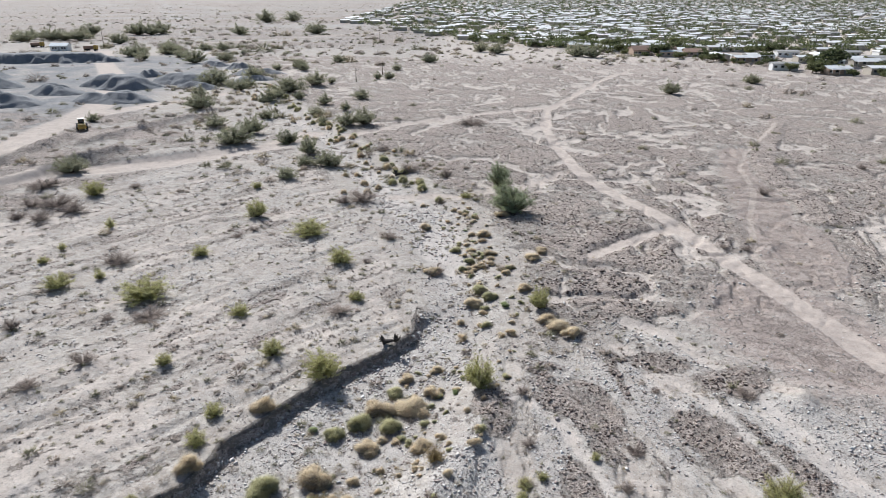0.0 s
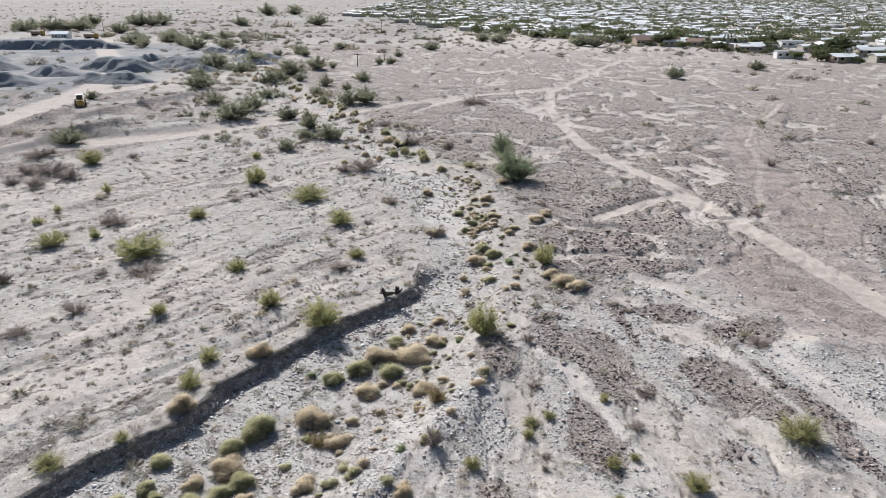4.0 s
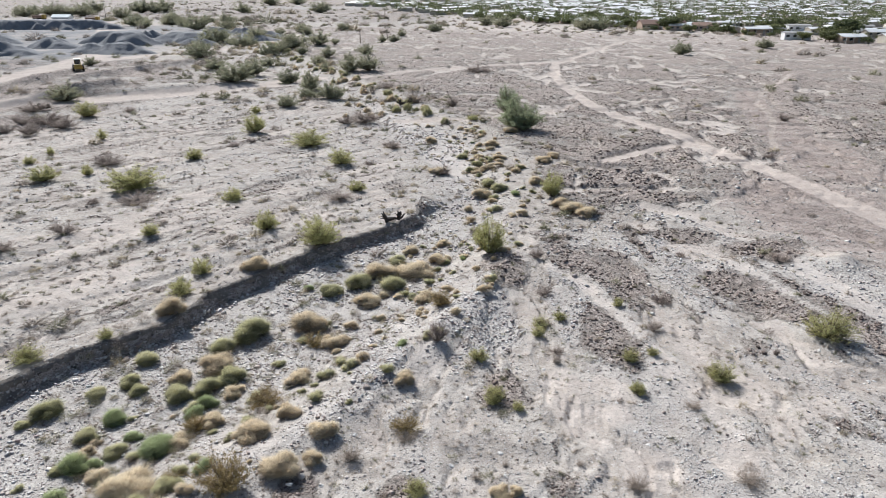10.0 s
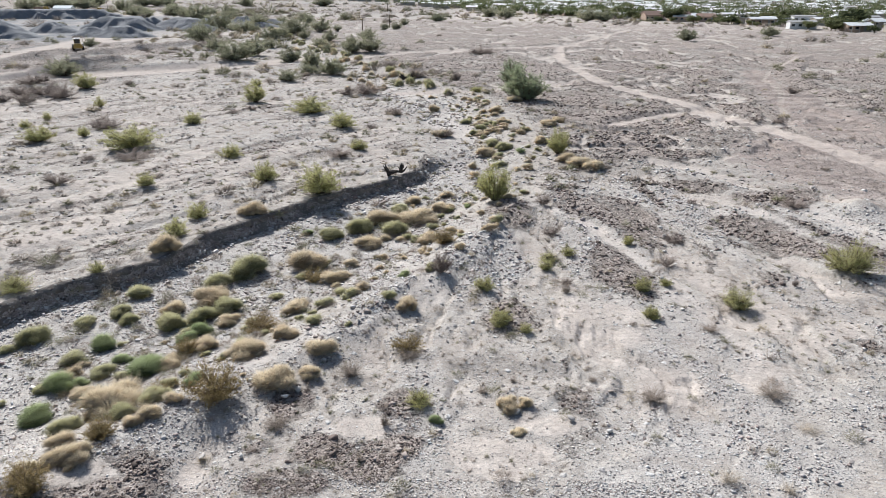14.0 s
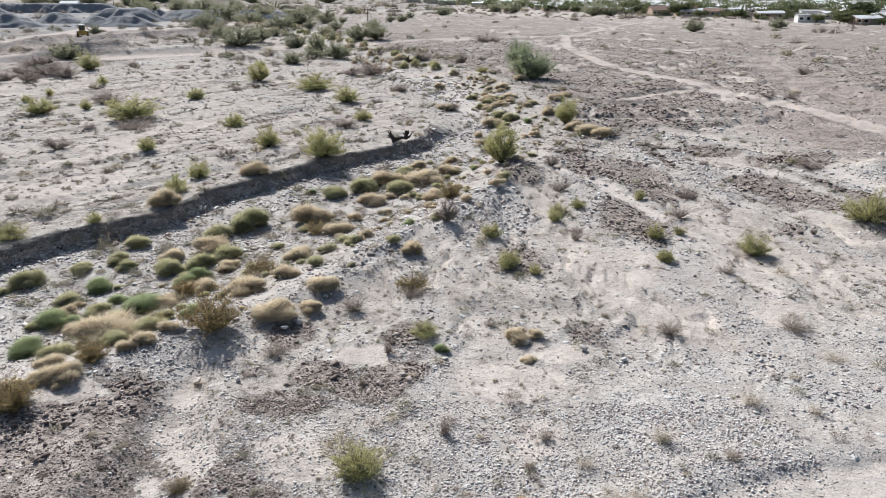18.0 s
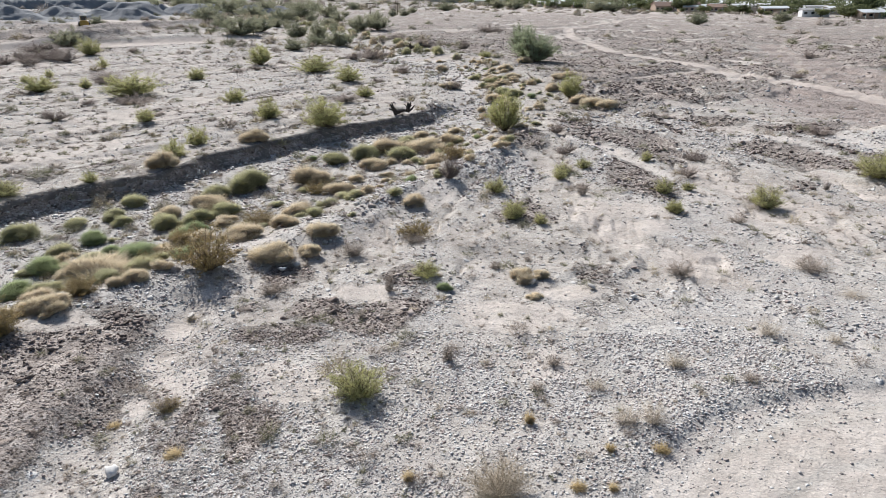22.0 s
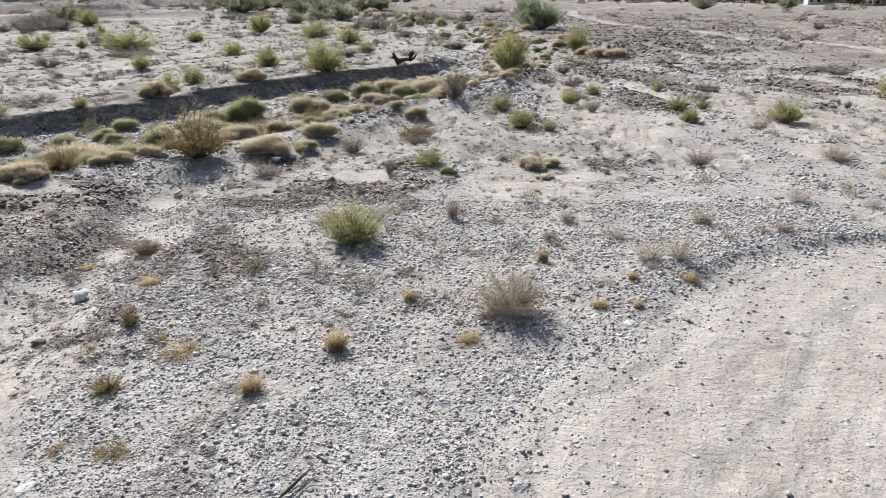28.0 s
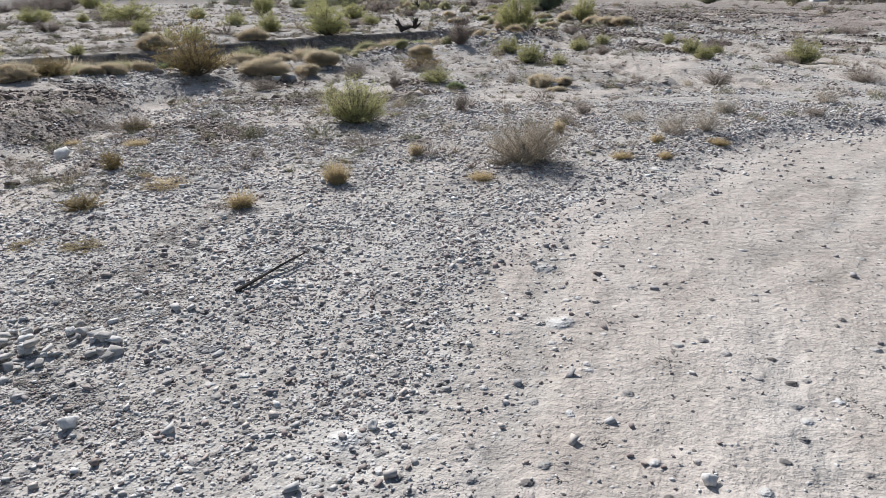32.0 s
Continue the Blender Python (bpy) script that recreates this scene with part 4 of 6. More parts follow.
CREOSOTE = [
    (-42.4, 65.8, 3.23, 1.57), (-31.6, 62.8, 5.08, 2.15), (-17.9, 82.9, 4.55, 2.02), (-12.2, 72.7, 3.05, 1.78),
    (-26.9, 89.8, 2.93, 2.66), (-20.3, 58.7, 1.97, 1.33), (-15.2, 51.1, 1.81, 1.74), (-10.1, 47.8, 3.1, 2.22), (3, 45.6, 2.76, 2.81),
    (-27, 110.4, 2.94, 1.68), (-24.2, 49.4, 1.37, 1.11), (-38.8, 67.9, 1.15, 1.17), (-47.9, 72.5, 1.22, 0.88), (-47.9, 76.9, 1, 1.05),
    (-29.8, 74.9, 2.08, 1.43), (-45.5, 84.7, 1.39, 1.42), (-65.7, 113.2, 4.5, 2.01), (-54.9, 99.5, 3.21, 2.39),
    (-21.4, 119.3, 4.42, 2.98), (-26.5, 128.3, 3.82, 3.76),
]
CREOSOTE += [
    (-43.3, 134.9, 5.64, 2.84), (-42.8, 146.5, 4.82, 3.97), (-51.9, 149.8, 4.13, 2.55), (-32.8, 138.4, 4.09, 2.08),
    (-47.7, 209.4, 7.09, 4.94), (-64.1, 174.9, 6.27, 4.1), (-19, 158.4, 4.64, 4.33), (-23.3, 157.2, 4.61, 2.65),
    (-109.5, 299.3, 8.73, 6.66), (9.8, 59.8, 2.06, 2.42), (77.1, 226, 6.13, 4.27), (118.5, 257.6, 5.64, 4.08), (80.9, 369.1, 9.2, 5.18),
    (3.6, 98.8, 1.95, 0.85), (-9.1, 62.3, 1.66, 1.09), (-30.5, 103.9, 1.67, 1.14), (-59, 278, 5.57, 3.02), (-101.2, 316.9, 6.85, 3.96),
    (-156.5, 353.7, 6.45, 3.9), (-142.5, 355.2, 8.24, 5.62),
]
CREOSOTE += [
    (21.3, 32.5, 2.5, 1.74), (13.7, 28.5, 1.36, 1.2), (9.5, 29.9, 0.88, 0.8), (10.9, 30.7, 0.64, 0.5), (9.1, 27.1, 0.73, 0.56),
    (5, 32.8, 0.81, 0.65), (6.5, 34.5, 0.77, 0.69), (1.5, 29.9, 1, 0.84), (10.4, 36.5, 0.73, 0.66), (2, 26.1, 0.85, 0.72),
    (-22.8, 30.3, 1.74, 0.86), (-19.7, 32.7, 1.01, 0.67), (-17.5, 42.1, 1.48, 1.23), (-17.7, 38.8, 1.62, 1.18),
    (-2.62, 12.74, 1.21, 0.98), (-1.35, 20.07, 0.95, 0.56), (2.13, 26.43, 1.01, 0.82), (3.16, 25.6, 0.59, 0.53), (5.3, 34, 1.06, 0.69),
    (9.1, 26.81, 0.68, 0.62),
]
CREOSOTE += [
    (-274.4, 447.8, 11.06, 6.37), (-261.5, 459.2, 12.85, 7.25), (-243.3, 460.3, 12.88, 8.02), (-265.7, 523.1, 12.02, 7.47),
    (-201.5, 427.3, 9.16, 7.51), (-231.7, 523.7, 14.61, 8.27), (-222.2, 524.8, 12.06, 8.35), (-218.9, 538.1, 13.24, 7.65),
    (-140.4, 351.3, 8.74, 5.54), (-127.5, 332.4, 6.63, 4.19), (-133.9, 383.5, 6.98, 4.22), (-191.5, 752.7, 18.41, 8.29),
    (-168.6, 783.9, 16.61, 7.4), (-154.8, 525.4, 11.21, 5.77), (-120.3, 373.8, 7.42, 4.09), (-281.1, 472, 9.32, 5.22),
    (-254.3, 461.7, 9.88, 6.6), (-153.2, 336.3, 8.37, 4.18), (-43.6, 230.8, 6.61, 3.55), (-33.5, 187.9, 4.16, 2.3),
]
CREOSOTE += [
    (-47.8, 312.3, 5.2, 3.44), (-67.4, 240.1, 6.86, 4.11), (-64.2, 211.7, 5.37, 2.94), (-49.9, 192.9, 4.92, 2.66),
    (-76, 223.2, 7.52, 3.76), (-32.7, 170.4, 3.8, 2.08), (-24.4, 199.8, 4.41, 2.45), (-20, 253.4, 3.83, 1.94),
    (-25.7, 119.8, 2.74, 1.44), (-6.4, 320.6, 6.41, 2.41), (30.4, 381.8, 9.49, 3.46), (21.4, 391.3, 8.42, 3.6),
    (73.4, 374.8, 10.58, 3.97), (-100.1, 545, 13.41, 5.94), (-44.3, 164.2, 3.38, 2.03),
]
DEAD_SHRUBS = [
    (-31.3, 49.5, 1.96, 1.09), (-33.9, 45.6, 1.83, 0.86), (-29.2, 58.2, 3.92, 0.92), (-38.9, 72.7, 3.39, 1.46),
    (-41.6, 56.1, 1.85, 1.3), (-10.5, 59.3, 2.85, 0.77), (-9.1, 72.6, 1.35, 0.63), (-12.7, 97.8, 5.27, 1.85), (-15.3, 96.5, 2.61, 1.28),
    (-57.8, 93.7, 5.07, 2.01), (-56.6, 87.2, 3.17, 1.57), (-53.9, 91.1, 4.12, 1.88), (-61.7, 93.9, 2.88, 1.59),
    (-60.5, 88.3, 2.41, 1.36), (7.1, 162, 7.68, 1.91), (-11.9, 131.1, 3.44, 1.3), (0.6, 110.6, 1.96, 2), (-6, 114.4, 4.05, 1.83),
    (-25.6, 83.8, 1.23, 0.78), (-6.9, 80.3, 1.92, 1.1),
]
DEAD_SHRUBS += [
    (-0.9, 69.8, 2.23, 1.14), (24, 44.1, 1.79, 0.67), (35.3, 76.9, 1.14, 0.57), (38.1, 76.7, 1.7, 0.63), (51.9, 102.3, 1.83, 1.68),
    (79.3, 121.1, 1.93, 1.35), (-27.2, 81.5, 1.64, 0.53), (-33.2, 57.9, 1.68, 0.52), (-50.3, 103.6, 1.85, 0.93),
    (-65.2, 103.1, 5.52, 1.68), (17, 44.7, 0.86, 0.39), (5.6, 29.7, 0.62, 0.57), (6.4, 44.5, 1.2, 0.79), (17.5, 30.6, 0.38, 0.49),
    (6, 38, 1.14, 0.67), (-0.7, 31.5, 1.23, 1.28), (13.4, 37.4, 1.49, 0.56), (11.8, 33.7, 1.24, 0.7), (0.48, 9.42, 1.23, 0.76),
    (-1.97, 23.36, 0.98, 0.49),
]
DEAD_SHRUBS += [
    (7.36, 20.53, 1.19, 0.58), (11.91, 20.84, 1.26, 0.5), (5.8, 30.8, 0.83, 0.35), (1.04, 20.96, 0.43, 0.3), (2.26, 21.87, 0.33, 0.29),
    (11.37, 25.8, 0.99, 0.4), (5.38, 21.97, 0.41, 0.26), (2.18, 14.25, 0.51, 0.36), (1.62, 13.06, 0.4, 0.3), (6.85, 13.46, 0.57, 0.23),
    (-0.53, 14.38, 0.38, 0.6), (-4.17, 22.08, 1.08, 0.7), (-6.31, 18.76, 1.01, 0.47), (-2.49, 18.76, 0.36, 0.6),
    (-3.15, 16.96, 0.27, 0.35), (-6.98, 12.18, 0.56, 0.39),
]
PALE_SHRUBS = [
    (8.38, 15.98, 0.78, 0.56), (5.28, 14.2, 0.71, 0.54), (10.03, 15.59, 0.61, 0.38), (3.41, 11.72, 0.73, 0.6),
    (4.02, 11.74, 0.76, 0.65), (12.18, 18.61, 0.88, 0.3), (3.03, 13.14, 0.59, 0.37),
]
DRY_TUFTS = [
    (-1.23, 9.85, 0.28, 0.25), (-2.22, 8.18, 0.45, 0.34), (-3.18, 7.06, 0.38, 0.25), (-4.56, 8.06, 0.63, 0.08),
    (-8.05, 11.78, 0.37, 0.11), (-6.12, 10.49, 0.46, 0.14), (1.3, 11.74, 0.3, 0.31), (-0.21, 8.52, 0.46, 0.13),
    (2.87, 10.78, 0.27, 0.2), (2.03, 9.67, 0.39, 0.15), (2.69, 9.65, 0.25, 0.16), (-5.02, 8.42, 0.23, 0.09), (-4.52, 9.29, 0.21, 0.04),
    (3.94, 10.86, 0.42, 0.13),
]
BROWN_SHRUBS = [
    (-5.72, 8.87, 0.31, 0.38), (-6.95, 12.23, 0.6, 0.28), (-5.18, 7.07, 0.47, 0.24), (-5.07, 5.77, 0.4, 0.07),
    (-4.46, 5.78, 0.47, 0.08), (-8.8, 20.01, 2.1, 1.64), (-11.95, 25.14, 1.07, 0.84), (-9.1, 26.9, 1.67, 0.81),
    (-0.6, 36.4, 1.44, 1.06), (-7.9, 33.3, 1.15, 0.75), (-11.77, 17.41, 0.88, 0.51), (-11.03, 20.33, 0.84, 0.58),
    (-12.44, 14.71, 0.68, 0.54),
]
OLIVE_CUSHIONS = [
    (-19.9, 26.6, 1.66, 0), (-20.4, 25.7, 0.88, 0), (-18.2, 28.3, 1.29, 0), (-16.9, 29.4, 1.51, 0), (-16.2, 28.5, 1.02, 0),
    (-16.92, 24.72, 1.31, 0), (-14.9, 23.57, 1.22, 0), (-17, 31.7, 1.48, 0), (-13.8, 27.9, 1.61, 0), (-12.5, 28.7, 1.47, 0),
    (-11.7, 29.6, 1.81, 0), (-13.1, 32.9, 1.72, 0), (-11.8, 34.6, 2.79, 0), (-9.5, 31.1, 0.79, 0), (-8.7, 33.8, 0.84, 0),
    (-6.5, 41.7, 2.4, 0), (-8, 40.5, 1.59, 0), (-3.9, 41.3, 1.77, 0), (-3.9, 46.1, 1.61, 0), (-16.93, 22.42, 0.84, 0),
]
OLIVE_CUSHIONS += [
    (4, 64.4, 1.74, 0), (2.3, 70.9, 1.39, 0), (1.5, 76.7, 1.36, 0), (3.3, 72.8, 1.3, 0), (4.9, 62.6, 1.7, 0),
]
STRAW_CUSHIONS = [
    (-12.25, 23.7, 1.02, 0), (-11.15, 25.52, 1.24, 0), (-14.3, 29.6, 1.52, 0), (-12.9, 31, 1.82, 0), (-11.1, 28.2, 1.17, 0),
    (-8.9, 35.5, 2.64, 0), (-5.5, 38.8, 1.75, 0), (-5.1, 43.6, 2.26, 0), (-3, 48.1, 1.58, 0), (-2.4, 43.7, 2.34, 0),
    (-0.9, 45.8, 1.43, 0), (-0.5, 49.6, 1.35, 0), (-1.5, 38.5, 1.52, 0), (-7.9, 29.1, 1.37, 0), (-5.65, 23.36, 1.56, 0),
    (-6.91, 21.25, 1.67, 0), (-8.91, 23.32, 1.28, 0), (-17.2, 36.1, 1.97, 0), (-13.9, 42.9, 1.82, 0), (-7.47, 25.03, 1.15, 0),
]
STRAW_CUSHIONS += [
    (-6.7, 32.9, 1.46, 0), (-5.72, 21.9, 0.95, 0), (-12.67, 19.52, 0.86, 0), (-11.06, 18.17, 0.88, 0), (-10.7, 18.71, 0.75, 0),
    (-12.64, 16.04, 0.73, 0), (-11.89, 16, 0.79, 0), (-14.92, 21.84, 0.96, 0), (-13.06, 15.65, 0.65, 0), (-13.45, 21.54, 0.77, 0),
    (3.1, 61.7, 2.02, 0), (5.7, 74.6, 1.72, 0), (5.4, 81.1, 2.14, 0), (10.7, 72.8, 1.94, 0), (12.1, 75.3, 1.6, 0), (8.7, 64.1, 1.73, 0),
    (10.9, 55.4, 2.03, 0), (11.9, 53.9, 1.78, 0), (10.2, 56.9, 1.76, 0), (8.3, 89, 1.86, 0),
]
STRAW_CUSHIONS += [
    (-1.2, 70, 1.88, 0), (-2.5, 85.4, 1.95, 0),
]
STRAW_CUSHIONS += [
    (-12.6, 19.9, 2.1, 0), (-12.0, 16.3, 1.2, 0), (-12.8, 17.2, 1.1, 0), (-8.6, 23.5, 1.5, 0), (1.9, 20.0, 0.85, 0), (2.6, 20.15, 0.7, 0), (2.14, 18.4, 0.6, 0), (-2.25, 27.7, 1.1, 0),
]
OLIVE_CUSHIONS += [
    (-10.9, 19.9, 1.2, 0), (-11.7, 18.9, 1.1, 0), (-13.6, 18.4, 1.2, 0),
]
BROWN_SHRUBS += [
    (-12.7, 15.0, 1.3, 0.85), (-11.8, 17.6, 0.9, 0.7), (-2.03, 24.1, 1.2, 0.7),
]
GREEN_CUSHIONS = [
    (-16.3, 26, 1.52, 0), (-16.26, 22.56, 1.69, 0), (-12.82, 23.42, 1.88, 0), (-14.62, 24.64, 1.01, 0), (-12.5, 26.4, 1.22, 0),
    (-12.1, 27.3, 1.15, 0), (-15.98, 20.21, 1.51, 0), (-15.5, 22.74, 0.95, 0), (-9.8, 41.3, 0.92, 0), (-0.71, 19.08, 0.65, 0),
]

def plant(name, pieces, label, category, group, x, y, w, h, z=None):
    z = ground_height(x, y) - 0.03 if z is None else z
    m = Matrix.Translation((x, y, z)) @ Matrix.Rotation(rng.uniform(0, 6.28), 4, "Z") @ Matrix.Diagonal((w, w * rng.uniform(0.88, 1.1), h, 1))
    ob = thing(name, label, category, group, at=m)
    for piece, me in pieces:
        part(piece, me, None, ob)
    return ob


def sow(rows, kinds, name, labels, category, group, squat=None):
    """Set out one kind of plant; kinds are ready sets of parts, labels go by width."""
    for i, (x, y, w, h) in enumerate(rows):
        if not h:
            w = w * rng.uniform(0.96, 1.16)
            h = w * (squat or 0.6) * rng.uniform(0.85, 1.15)
        label = labels[0] if w < 1.3 else labels[1] if w < 3 else labels[2]
        plant(name, kinds[i % len(kinds)], label, category, group, x, y, w, h)


near_creo = [upright_bush(120, 1300, 15000, 0.0125, M_CREO) for _ in range(3)]
far_creo = [upright_bush(80, 800, 12000, 0.0165, M_CREO, thick=0.012) for _ in range(4)]
creo_labels = ("small yellow-green creosote bush on stony ground", "olive-green creosote bush with bare lower stems", "large spreading green desert shrub beside the wash")
sow([r for r in CREOSOTE if r[1] < 36], near_creo, "creosote_bush", creo_labels, "bush", "creosote bushes")
sow([r for r in CREOSOTE if 36 <= r[1] < 105], far_creo, "creosote_bush", creo_labels, "bush", "creosote bushes")
sow([(x, y, w * 1.15, max(h, 0.72 * w)) for x, y, w, h in CREOSOTE if y >= 105], [upright_bush(60, 600, 6000, 0.026, M_FARLEAF, thick=0.012) for _ in range(4)], "desert_shrub", creo_labels, "bush", "shrubs along the wash")
valley_shrubs = [upright_bush(60, 600, 6000, 0.026, M_FARLEAF, thick=0.012) for _ in range(4)]
sow([(x, y, w, 0.72 * w) for x, y, w in [(-71.5, 195.7, 4.5), (-55.6, 269.5, 4.6), (-66.6, 270.6, 4.0), (-64.8, 222.8, 5.1), (-42.7, 198.2, 3.4), (-29.3, 159.9, 2.8), (-25.2, 204.3, 3.5), (-102.5, 351.4, 3.9), (-48.9, 198.2, 4.0), (-148.8, 372.0, 7.3), (-139.4, 313.7, 7.1), (-82.4, 154.9, 3.1), (-26.3, 178.3, 3.1), (-51.2, 189.4, 3.3), (-69.4, 217.2, 3.7), (-83.9, 246.7, 4.2), (-24.6, 254.4, 3.5), (-19.2, 282.5, 3.8), (-39.2, 237.5, 3.2)]], valley_shrubs, "desert_shrub", ("low grey-green desert shrub on the flat", "rounded grey-green desert shrub on the flat", "large rounded grey-green shrub in the upper wash"), "bush", "shrubs along the wash")
dead_labels = ("small grey leafless twiggy shrub", "grey-brown dead shrub with tangled twigs", "broad thicket of grey dead brush")
tumble = leaf_material("tumbleweed_twig", (0.40, 0.33, 0.25), (0.54, 0.46, 0.35), 0.12, 0.9)
sow([(x, y, w * 1.15, h) for x, y, w, h in DEAD_SHRUBS if y < 10], [twig_bush(140, 4200, tumble, 0.006)], "tumbleweed", ("dense dry brown tumbleweed beside the pad",) * 3, "shrub", "")
sow([r for r in DEAD_SHRUBS if 10 <= r[1] < 30], [twig_bush(90, 2200, M_DEAD, 0.0065) for _ in range(2)], "dead_shrub", dead_labels, "shrub", "dead shrubs")
sow([r for r in DEAD_SHRUBS if r[1] >= 30], [twig_bush(70, 2000, M_DARKBRUSH, 0.010) for _ in range(3)], "dead_shrub", dead_labels, "shrub", "dead shrubs")
pale_labels = ("pale dry brush beside the gravel pad",) * 3
sow(PALE_SHRUBS, [twig_bush(120, 1400, M_PALE, 0.005) for _ in range(2)], "dry_brush", pale_labels, "shrub", "pale dry brush")
sow([(x, y, w * 1.3, h * 1.2) for x, y, w, h in DRY_TUFTS], [grass_tuft(520, M_DRY) for _ in range(3)], "grass_tuft", ("golden dry grass tuft between stones",) * 3, "grass", "dry grass tufts")
sow(BROWN_SHRUBS, [upright_bush(90, 700, 6500, 0.017, M_RUST) for _ in range(2)], "brown_shrub", ("rust-brown withered shrub on the wash edge",) * 3, "shrub", "brown shrubs")
sow(OLIVE_CUSHIONS, [cushion(8500, M_OLIVE, s) for s in (1, 2, 3)], "cushion_shrub", ("rounded olive cushion shrub in the gravel wash",) * 3, "shrub", "cushion shrubs in the wash", 0.64)
sow(STRAW_CUSHIONS, [cushion(8500, M_STRAW, s) for s in (4, 5, 6)], "cushion_shrub", ("rounded straw-coloured dry cushion shrub",) * 3, "shrub", "cushion shrubs in the wash", 0.62)
sow(GREEN_CUSHIONS, [cushion(8500, M_GREEN, s) for s in (7, 8)], "cushion_shrub", ("low bright green cushion shrub in the wash",) * 3, "shrub", "cushion shrubs in the wash", 0.58)


def more_cushions():
    """Smaller cushions that fill the wash between the large ones."""
    kinds = [cushion(1800, M_OLIVE, 11, 4), cushion(1800, M_STRAW, 12, 4), cushion(1800, M_GREEN, 13, 3), cushion(1800, M_STRAW, 14, 3)]
    labels = ("small olive cushion shrub among cobbles", "small straw-coloured cushion shrub among cobbles", "small green cushion shrub among cobbles", "small straw-coloured cushion shrub among cobbles")
    made = 0
    while made < 215:
        y = rng.uniform(19, 96)
        x = rng.uniform(-24, 12)
        dl, dr = off(LEFT_BANK, np.array([x]), np.array([y]))[0], -off(RIGHT_EDGE, np.array([x]), np.array([y]))[0]
        if dl < 1.8 or dr < -1.5 or dr > (7.5 if y < 50 else 4.5) or rng.random() < 0.016 * abs(dr - 2.2) ** 2:
            continue
        w = rng.uniform(0.4, 1.25) * (1.2 if y > 50 else 1.0)
        k = int(rng.choice(4, p=(0.36, 0.3, 0.08, 0.26) if y < 50 else (0.3, 0.34, 0.02, 0.34)))
        plant("cushion_shrub", kinds[k], labels[k], "shrub", "cushion shrubs in the wash", x, y, w, w * rng.uniform(0.55, 0.75))
        made += 1


def upper_cushions():
    """The mounds along the upper wash, too far off to be counted."""
    centre, width = [], []
    for i in range(130):
        y = rng.uniform(96, 230)
        right = i % 4 != 3
        line = RIGHT_EDGE if right else LEFT_BANK
        x = float(np.interp(y, [p[1] for p in line], [p[0] for p in line])) + (rng.normal(-1.0, 1.6) if right else rng.normal(2.0, 2.5))
        centre.append((x, y, ground_height(x, y)))
        width.append(rng.uniform(0.8, 1.9))
    centre, width = np.array(centre), np.array(width)
    for mat, first, label in ((M_OLIVE, 0, "olive cushion shrubs lining the upper wash"), (M_STRAW, 1, "straw-coloured cushion shrubs lining the upper wash")):
        k = np.repeat(np.arange(first, 130, 2), 420)
        way = outward(len(k), 0, 95) * np.array([0.5, 0.5, 0.62])
        p = centre[k] + way * width[k, None] * rng.uniform(0.3, 0.75, (len(k), 1))
        q = centre[k] + way * width[k, None] * rng.uniform(0.85, 1.15, (len(k), 1)) + rng.normal(0, 0.06, (len(k), 3))
        tagged(new("cushions", mesh_from("cushions", *spikes(p, q, width[k] * 0.02), mat)), label, "shrubs", kind="stuff")


more_cushions()
upper_cushions()
for x, y, w, h, n in ((10.0, 91.2, 5.4, 4.5, 9500), (9.3, 104.6, 3.7, 4.6, 6000)):
    plant("desert_tree", upright_bush(90, 1500, 2 * n, 0.017, M_TREE, ("branchwork", "crown"), 0.012), "dark grey-green desert tree standing by the wash", "tree", "desert trees by the wash", x, y, w, h)


